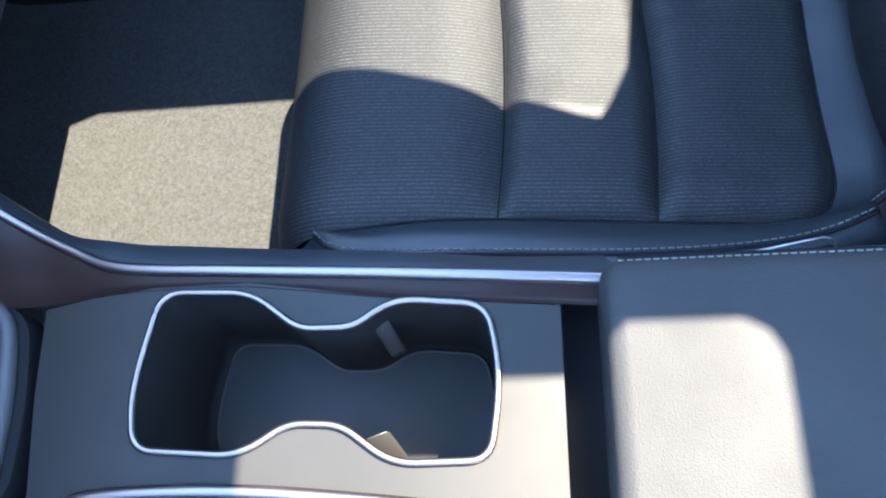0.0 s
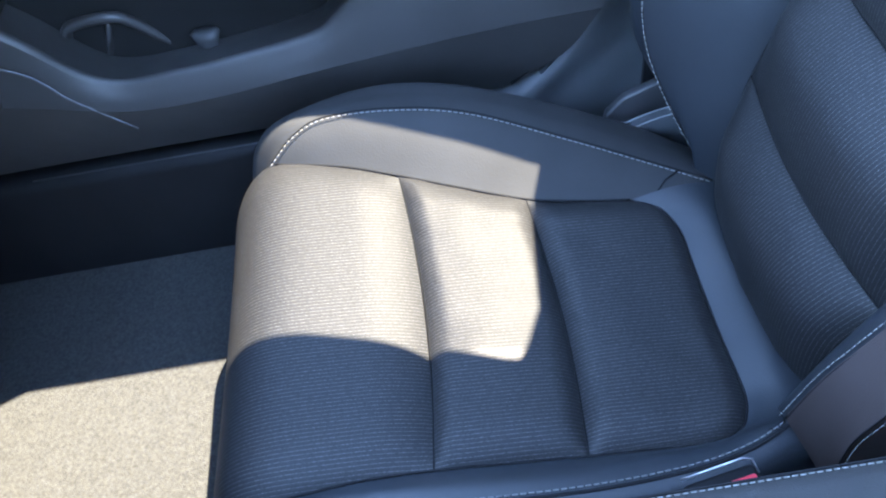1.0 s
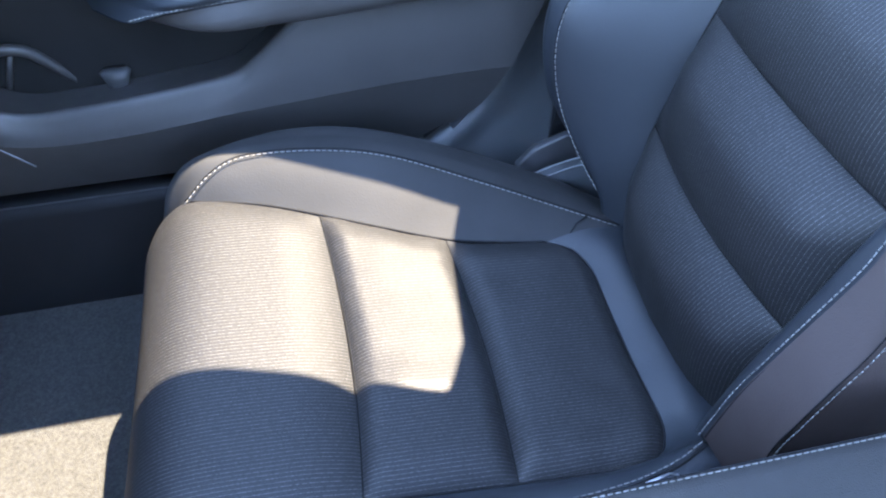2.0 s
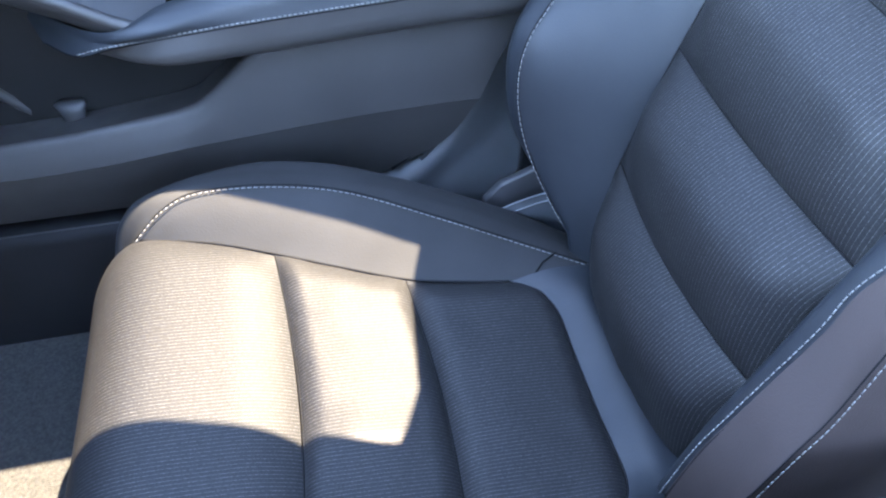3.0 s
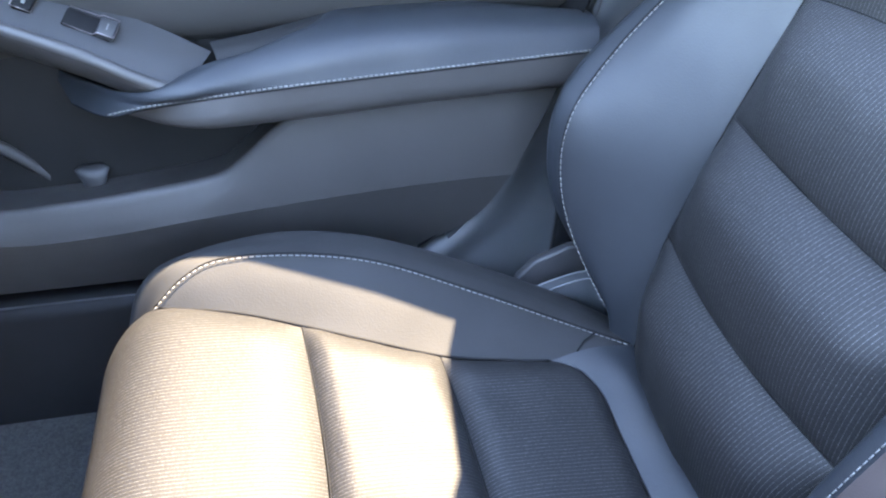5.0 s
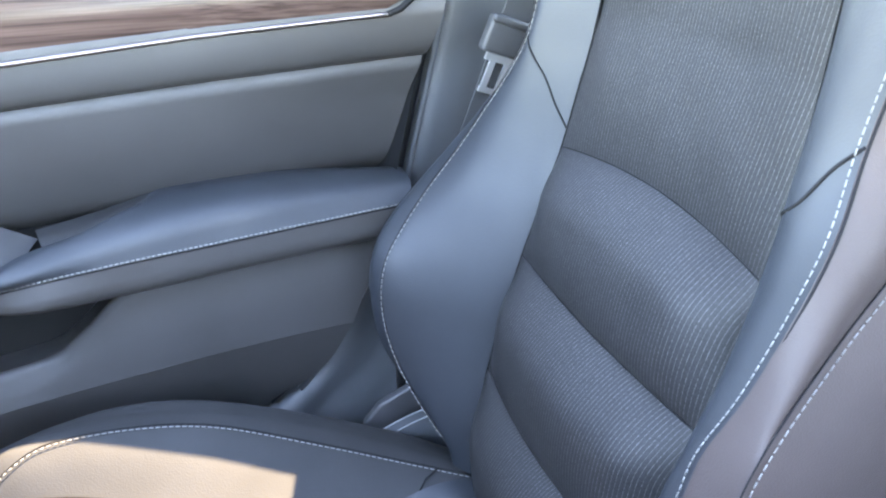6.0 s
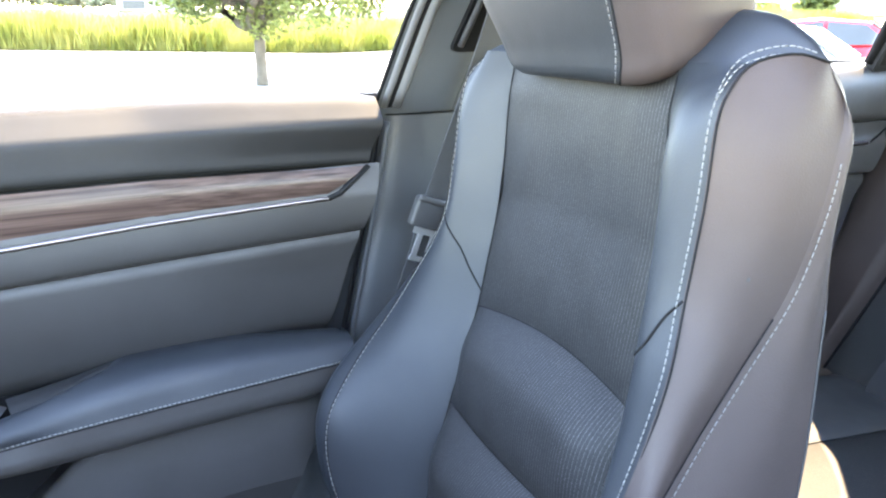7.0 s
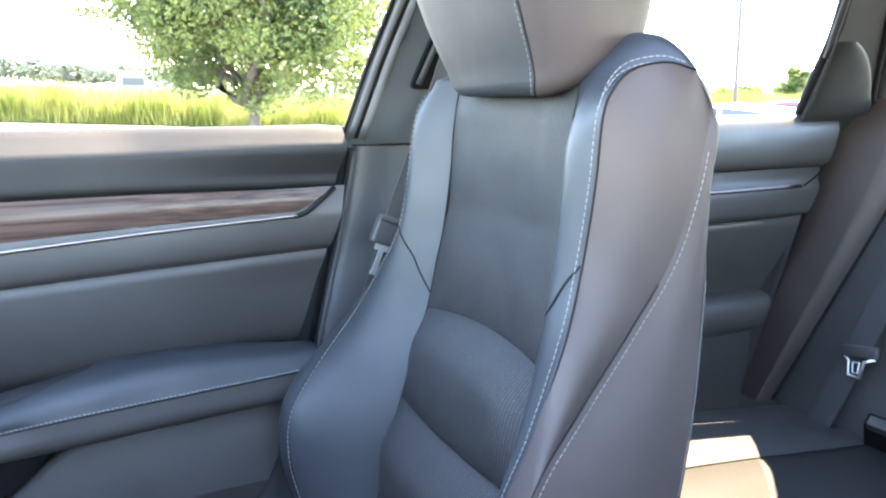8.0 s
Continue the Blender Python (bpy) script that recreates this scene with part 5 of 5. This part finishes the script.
def rear_bench():
    s = thing("rear_bench", (1.1, 0.0, 0.06), "black rear bench seat with ribbed cloth cushion and leatherette wings", "car seat")
    # cushion
    prof = [(0.66, 0.12), (0.65, 0.24), (0.662, 0.31), (0.7, 0.342), (0.78, 0.345), (0.9, 0.335), (1.05, 0.318), (1.22, 0.298)]

    def strip(y0, y1, sink, mat, name, x_from=0):
        rows = []
        for y in np.linspace(y0, y1, 30):
            u = (y - y0) / (y1 - y0)
            k = min(1, 7 * min(u, 1 - u)) ** 0.6
            rows.append(curve([(x, y, z - (1 - k) * 0.008 - sink) for x, z in prof], 40))
        g = np.array(rows)
        part(name, cloth(g.transpose(1, 0, 2), flip=True) if mat is CLOTH else sheet(g), mat, s)

    strip(0.52, 0.71, 0.0, BENCH, "cushion_bolster")
    strip(0.12, 0.52, 0.0, CLOTH, "cushion_cloth")
    strip(-0.1, 0.12, -0.01, BENCH, "cushion_centre")
    strip(-0.5, -0.1, 0.004, CLOTH, "cushion_cloth")
    strip(-0.7, -0.5, -0.004, BENCH, "cushion_bolster")
    part("seam", tube(curve([(x, 0.52, z - 0.007) for x, z in prof[2:]], 40), 0.001), SEAM, s)
    # back
    def wing(y_of, name, mat, push, n=36):
        g = np.zeros((n, 24, 3))
        for i, z in enumerate(np.linspace(0.29, 0.86, n)):
            y0, y1 = y_of(z)
            for j, u in enumerate(np.linspace(0, 1, 24)):
                k = min(1, 6 * min(u, 1 - u)) ** 0.6 * min(1, 8 * (0.87 - z) / 0.6) ** 0.5
                g[i, j] = (back_x(z) - push * k + 0.01, y0 + (y1 - y0) * u, z)
        part(name, sheet(g, flip=True), mat, s)

    edge_y = lambda z: float(np.interp(z, [0.29, 0.667, 0.86], [0.735, 0.63, 0.6]))
    wing(lambda z: (edge_y(z), 0.8), "back_wing", WARM_SIDE, 0.035)
    wing(lambda z: (0.1, edge_y(z)), "back_outer", BENCH, 0.02)
    wing(lambda z: (-0.1, 0.1), "back_centre", BENCH, 0.02)
    wing(lambda z: (-0.7, -0.1), "back_driver_side", BENCH, 0.02)
    part("seam", tube([(back_x(z) + 0.006, edge_y(z), z) for z in np.linspace(0.29, 0.85, 30)], 0.0025), SEAM, s)


rear_bench()


def rear_belt():
    b = thing("rear_seat_belt", (1.24, 0.56, 0.3), "grey rear seat belt lying down the bench back with its tongue", "seat belt")
    run = [(back_x(0.86) - 0.03, 0.49, 0.86), (back_x(0.66) - 0.028, 0.535, 0.66), (back_x(0.45) - 0.028, 0.575, 0.45), (back_x(0.27) - 0.03, 0.61, 0.27)]
    part("webbing", ribbon(run, (0.004, 0.024, 0.002), 0.001, 40), WEBBING, b)
    M = Matrix.Translation((back_x(0.43) - 0.036, 0.567, 0.435)) @ Euler((radians(-10), radians(19), 0)).to_matrix().to_4x4()
    body = rounded(block(bmesh.new(), -0.005, 0.006, -0.034, 0.034, -0.011, 0.012), 0.004, 2)
    tg = tube([(-0.002, 0.026, -0.008), (-0.003, 0.016, -0.016), (-0.003, 0.013, -0.04), (-0.003, -0.008, -0.044), (-0.003, -0.012, -0.016), (-0.002, -0.03, -0.01)], 0.0028)
    slot = tube([(-0.003, 0.008, -0.018), (-0.003, 0.006, -0.036), (-0.003, -0.003, -0.036), (-0.003, -0.004, -0.018), (-0.003, 0.008, -0.018)], 0.0018)
    for name, bm, mat, label in (("tongue_body", body, HARD, ""), ("tongue", tg, STEEL, "bright steel tongue"), ("tongue_slot", slot, STEEL, "")):
        bmesh.ops.transform(bm, matrix=M, verts=bm.verts)
        part(name, bm, mat, b, label)


rear_belt()


def rear_buckle():
    b = thing("rear_belt_buckle", (1.17, 0.45, 0.3), "black rear seat belt buckle on the bench cushion", "buckle")
    M = Matrix.Translation((1.18, 0.475, 0.335)) @ Euler((radians(10), radians(-35), radians(15))).to_matrix().to_4x4()
    bm = rounded(block(bmesh.new(), -0.012, 0.012, -0.022, 0.022, -0.03, 0.035), 0.005, 3)
    bmesh.ops.transform(bm, matrix=M, verts=bm.verts)
    part("body", bm, BLACK, b)
    bm = rounded(block(bmesh.new(), -0.0125, 0.006, -0.018, 0.018, 0.02, 0.0365), 0.002, 2)
    bmesh.ops.transform(bm, matrix=M, verts=bm.verts)
    part("button", bm, HARD, b)


rear_buckle()


# ---- outside ----
def outdoors():
    bm = bmesh.new()
    sheet(np.array([[(x, y, ground_z(y, x)) for y in (-2500, 0, 45, 190, 2500)] for x in (-2500, 9, 2500)]), bm, flip=True)
    setting("ground", bm, ASPHALT, "sun-bleached pale asphalt of a car park", "ground")

    def strip(name, x0, x1, y0, y1, h, mat, label, category):
        b = bmesh.new()
        g = np.array([[(x, y, ground_z(y, x) + h + (0.03 * noise.noise(Vector((x * 0.4, y * 0.4, 0))) if mat is GRASS else 0)) for y in np.linspace(y0, y1, 12)] for x in np.linspace(x0, x1, 60)])
        sheet(g, b, flip=True)
        setting(name, b, mat, label, category)

    strip("ground_verge", -30, 2.0, 25.2, 27.2, 0.06, GRASS, "mown green island beside the tree", "grass")
    strip("pavement", -40, 60, 29.1, 31.7, 0.01, CONCRETE, "pale concrete path behind the verge", "pavement")
    strip("ground_field", -90, 160, 31.6, 160, 0.05, GRASS, "green field rising behind the path", "grass")
    kerb = bmesh.new()
    slab([(-30, 24.95, ground_z(25, -30) - 0.2), (2.2, 24.95, ground_z(25, 2.2) - 0.2), (2.2, 24.95, ground_z(25, 2.2) + 0.07), (-30, 24.95, ground_z(25, -30) + 0.07)], (0, 0.25, 0), kerb)
    setting("trim_kerb", kerb, CONCRETE, "pale concrete kerb", "kerb")


outdoors()


def tall_grass():
    rng = np.random.default_rng(4)
    verts, faces = [], []
    for _ in range(90000):
        x, y = rng.uniform(-14, 42), 31.8 + 12 * rng.random() ** 1.6
        h = (1.2 + 0.5 * noise.noise(Vector((x * 0.35, y * 0.3, 2)))) * rng.uniform(0.6, 1.25)
        a, w = rng.uniform(0, math.pi), rng.uniform(0.008, 0.026)
        dx, dy = w * math.cos(a), w * math.sin(a)
        lx, ly, z = rng.normal(0, 0.3), rng.normal(0, 0.3), ground_z(y, x)
        k = len(verts)
        verts += [(x - dx, y - dy, z), (x + dx, y + dy, z), (x + lx * 0.5 + dx * 0.8, y + ly * 0.5 + dy * 0.8, z + h * 0.6), (x + lx, y + ly, z + h), (x + lx * 0.5 - dx * 0.8, y + ly * 0.5 - dy * 0.8, z + h * 0.6)]
        faces.append((k, k + 1, k + 2, k + 3, k + 4))
    me = bpy.data.meshes.new("tall_grass")
    me.from_pydata(verts, [], faces)
    me.materials.append(BLADE)
    tagged(new("tall_grass", me), "tall sunlit yellow-green grass along the field's edge", "grass", kind="stuff")


tall_grass()


def limb(bm, a, b, r0, r1, bend=0.1, seed=0):
    rng = random.Random(seed)
    a, b = Vector(a), Vector(b)
    pts = [a]
    for k in range(1, 6):
        t = k / 5
        pts.append(a.lerp(b, t) + Vector([rng.uniform(-bend, bend) * (b - a).length * 0.3 * math.sin(math.pi * t) for _ in range(3)]))
    c = curve(pts, 12)
    rings = []
    for i, p in enumerate(c):
        d = Vector(c[min(i + 1, 11)] - c[max(i - 1, 0)]).normalized()
        u = d.orthogonal().normalized()
        w = d.cross(u)
        r = r0 + (r1 - r0) * i / 11
        rings.append([tuple(Vector(p) + r * (math.cos(q) * u + math.sin(q) * w)) for q in np.linspace(0, 2 * math.pi, 8, endpoint=False)])
    ring_stack(rings, bm)
    return pts[-1]


def leaf_cloud(blobs, count, size, seed, mat, name, parent):
    """Many small folded leaves in and on uneven clumps."""
    rng = np.random.default_rng(seed)
    verts, faces = [], []
    weight = np.array([b[3] ** 2 for b in blobs])
    pick = rng.choice(len(blobs), count, p=weight / weight.sum())
    for i in pick:
        bx, by, bz, br = blobs[i]
        d = rng.normal(size=3)
        d /= np.linalg.norm(d)
        p = np.array((bx, by, bz)) + d * br * (0.3 + 0.8 * rng.random() ** 0.6) * np.array((1, 1, 0.8))
        t = rng.normal(size=3)
        t /= np.linalg.norm(t)
        n = np.cross(t, rng.normal(size=3))
        n /= np.linalg.norm(n)
        s = size * rng.uniform(0.6, 1.3)
        k = len(verts)
        up = np.cross(t, n) * s * 0.2
        verts += [tuple(p - t * s), tuple(p + n * s * 0.55 + up), tuple(p + t * s), tuple(p - n * s * 0.55 + up)]
        faces += [(k, k + 1, k + 2), (k, k + 2, k + 3)]
    me = bpy.data.meshes.new(name)
    me.from_pydata(verts, [], faces)
    me.materials.append(mat)
    ob = new(name, me)
    ob.parent = parent
    ob.matrix_parent_inverse = Matrix.Translation(-parent.location)
    return ob


def tree(x, y, fork, top, radius, leaves, size, seed, label, group=""):
    z0 = ground_z(y, x)
    fork, top = z0 + fork, z0 + top
    t = thing("tree", (x, y, z0), label, "tree", group)
    bm = bmesh.new()
    limb(bm, (x, y, z0 - 0.05), (x + 0.02, y, fork), radius * 0.036, radius * 0.03, 0.02, seed)
    rng = random.Random(seed)
    blobs = []
    for k in range(9):
        a = 2 * math.pi * k / 9 + rng.uniform(-0.3, 0.3)
        rr, zz = radius * rng.uniform(0.4, 0.72), fork + (top - fork) * rng.uniform(0.25, 0.7)
        e = limb(bm, (x, y, fork - 0.05), (x + rr * math.cos(a), y + rr * math.sin(a), zz), radius * 0.026, radius * 0.006, 0.5, seed + k)
    limb(bm, (x, y, fork - 0.05), (x, y, top - 0.5), radius * 0.036, radius * 0.008, 0.3, seed + 50)
    part("trunk", bm, BARK, t)
    for k in range(80):
        a, h = rng.uniform(0, 2 * math.pi), rng.random()
        shape = math.sin(math.pi * (0.14 + 0.8 * h)) ** 0.6
        rr = radius * shape * math.sqrt(rng.random()) * 0.92
        rise = 0.05 + 0.88 * h + 0.07 * (1 - rr / radius)
        blobs.append((x + rr * math.cos(a), y + rr * math.sin(a), fork + (top - fork) * rise + 0.1 * radius * rng.uniform(-1, 1), radius * rng.uniform(0.14, 0.26)))
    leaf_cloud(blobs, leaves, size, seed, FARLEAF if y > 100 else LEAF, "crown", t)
    return t


tree(3.25, 16.0, 1.1, 5.7, 3.5, 80000, 0.055, 3, "round green parking-lot tree with slim trunk")
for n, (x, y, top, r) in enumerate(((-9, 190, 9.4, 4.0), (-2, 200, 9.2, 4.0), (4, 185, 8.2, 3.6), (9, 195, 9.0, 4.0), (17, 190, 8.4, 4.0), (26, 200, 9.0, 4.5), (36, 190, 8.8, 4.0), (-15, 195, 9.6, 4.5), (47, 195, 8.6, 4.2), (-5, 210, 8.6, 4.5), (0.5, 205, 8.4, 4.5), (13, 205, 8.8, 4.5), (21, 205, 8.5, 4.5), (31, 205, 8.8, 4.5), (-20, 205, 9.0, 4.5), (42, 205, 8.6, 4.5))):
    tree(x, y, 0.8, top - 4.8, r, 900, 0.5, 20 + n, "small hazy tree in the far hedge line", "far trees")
for n, (x, y, top, r) in enumerate(((40, 40, 1.4, 1.6), (48.6, 42, 2.9, 1.5), (36, 40, 1.5, 1.6), (43, 41, 1.6, 1.5), (33, 38, 1.5, 1.5))):
    tree(x, y, 0.6, top, r, 2500, 0.2, 60 + n, "light green tree behind the parked cars", "trees behind the cars")


def far_house():
    h = thing("house", (12.0, 150, ground_z(150)), "white farm building with dark opening beyond the field", "house")
    z = ground_z(150)
    part("wall", slab([(6, 150, z), (17.5, 150, z), (17.5, 150, z + 2.2), (6, 150, z + 2.2)], (0, 8, 0)), WHITE, h)
    part("roof", slab([(5.7, 149.6, z + 2.2), (17.8, 149.6, z + 2.2), (17.8, 154, z + 2.9), (5.7, 154, z + 2.9)], (0, 0, 0.15)), WHITE, h)
    part("garage_door", slab([(6.6, 149.9, z + 0.3), (10.2, 149.9, z + 0.3), (10.2, 149.9, z + 1.6), (6.6, 149.9, z + 1.7)], (0, 0.08, 0)), GALV, h, "grey garage door")


far_house()


def parked_car(x, y, angle, paint, label):
    z = ground_z(y, x)
    c = thing("parked_car", (x, y, z), label, "car", "parked cars")
    M = Matrix.Translation((x, y, z)) @ Euler((0, 0, radians(angle))).to_matrix().to_4x4()

    def add(name, bm, mat, lab="", under=None):
        bmesh.ops.transform(bm, matrix=M, verts=bm.verts)
        return part(name, bm, mat, under or c, lab)

    secs = []
    for px, zt, w in ((-2.25, 0.62, 0.7), (-2.15, 0.78, 0.84), (-1.2, 0.9, 0.9), (0, 0.93, 0.91), (1.3, 0.95, 0.9), (2.1, 0.9, 0.84), (2.25, 0.7, 0.72)):
        secs.append([(px, -w * 0.95, 0.2), (px, w * 0.95, 0.2), (px, w, 0.5), (px, w * 0.96, zt - 0.06), (px, w * 0.85, zt), (px, -w * 0.85, zt), (px, -w * 0.96, zt - 0.06), (px, -w, 0.5)])
    add("body", ring_stack(secs), paint)
    cab = [[(px, -w, zz), (px, w, zz), (px, w * 0.86, zt - 0.04), (px, w * 0.7, zt), (px, -w * 0.7, zt), (px, -w * 0.86, zt - 0.04)] for px, w, zz, zt in ((-1.1, 0.8, 0.88, 0.9), (-0.45, 0.78, 0.9, 1.36), (0.3, 0.78, 0.9, 1.44), (1.0, 0.77, 0.9, 1.38), (1.8, 0.76, 0.9, 0.93))]
    add("roof", ring_stack(cab), paint)
    for sy in (-1, 1):
        g = [[(-0.85, sy * 0.805, 0.95), (-0.4, sy * 0.745, 1.3), (0.25, sy * 0.74, 1.37), (0.25, sy * 0.81, 0.95)], [(0.32, sy * 0.81, 0.95), (0.32, sy * 0.74, 1.37), (0.98, sy * 0.74, 1.31), (1.45, sy * 0.8, 0.97)]]
        for o in g:
            add("side_window", slab(o, (0, sy * 0.012, 0)), DARKGLASS)
    add("windscreen", slab([(-1.06, -0.66, 0.93), (-1.06, 0.66, 0.93), (-0.5, 0.58, 1.33), (-0.5, -0.58, 1.33)], (-0.02, 0, 0.02)), DARKGLASS)
    for wx in (-1.4, 1.4):
        for sy in (-1, 1):
            t = add("wheel", tube([(wx, sy * 0.7, 0.31), (wx, sy * 0.9, 0.31)], 0.32, sides=20), BLACK)
            add("rim", tube([(wx, sy * 0.895, 0.31), (wx, sy * 0.915, 0.31)], 0.21, sides=16), CHROME_DULL, "", t)
    return c


parked_car(9.0, 10.7, 128, SILVER, "silver sedan parked on the bright lot")
parked_car(9.5, 8.7, 118, WHITEPAINT, "white sedan parked beside the silver one")
parked_car(13.4, 10.8, 133, REDPAINT, "red car parked in the row behind")


def lamp_post():
    x, y = 26.2, 25.7
    l = thing("street_lamp", (x, y, ground_z(y, x)), "tall pale grey parking-lot lamp post", "lamp post")
    part("pole", tube([(x, y, ground_z(y, x)), (x, y, 9.0)], 0.09, sides=12), GALV, l)
    part("base", tube([(x, y, ground_z(y, x) - 0.02), (x, y, ground_z(y, x) + 0.7)], 0.28, sides=16), CONCRETE, l)
    part("lamp_head", rounded(block(bmesh.new(), x - 0.6, x + 0.15, y - 0.17, y + 0.17, 8.95, 9.1), 0.03, 2), GALV, l)


lamp_post()


def far_store():
    s = thing("store_building", (70, 62, ground_z(62, 70)), "white flat-roofed building beyond the lot", "building")
    z = ground_z(62, 80)
    part("wall", slab([(75.5, 58, z), (104, 50, z), (104, 50, z + 3.1), (75.5, 58, z + 3.1)], (3, 10, 0)), WHITE, s)
    part("parapet", slab([(74.8, 57.8, z + 3.1), (104.2, 49.7, z + 3.1), (104.2, 49.7, z + 3.4), (74.8, 57.8, z + 3.4)], (3, 10.4, 0)), WHITE, s)


far_store()
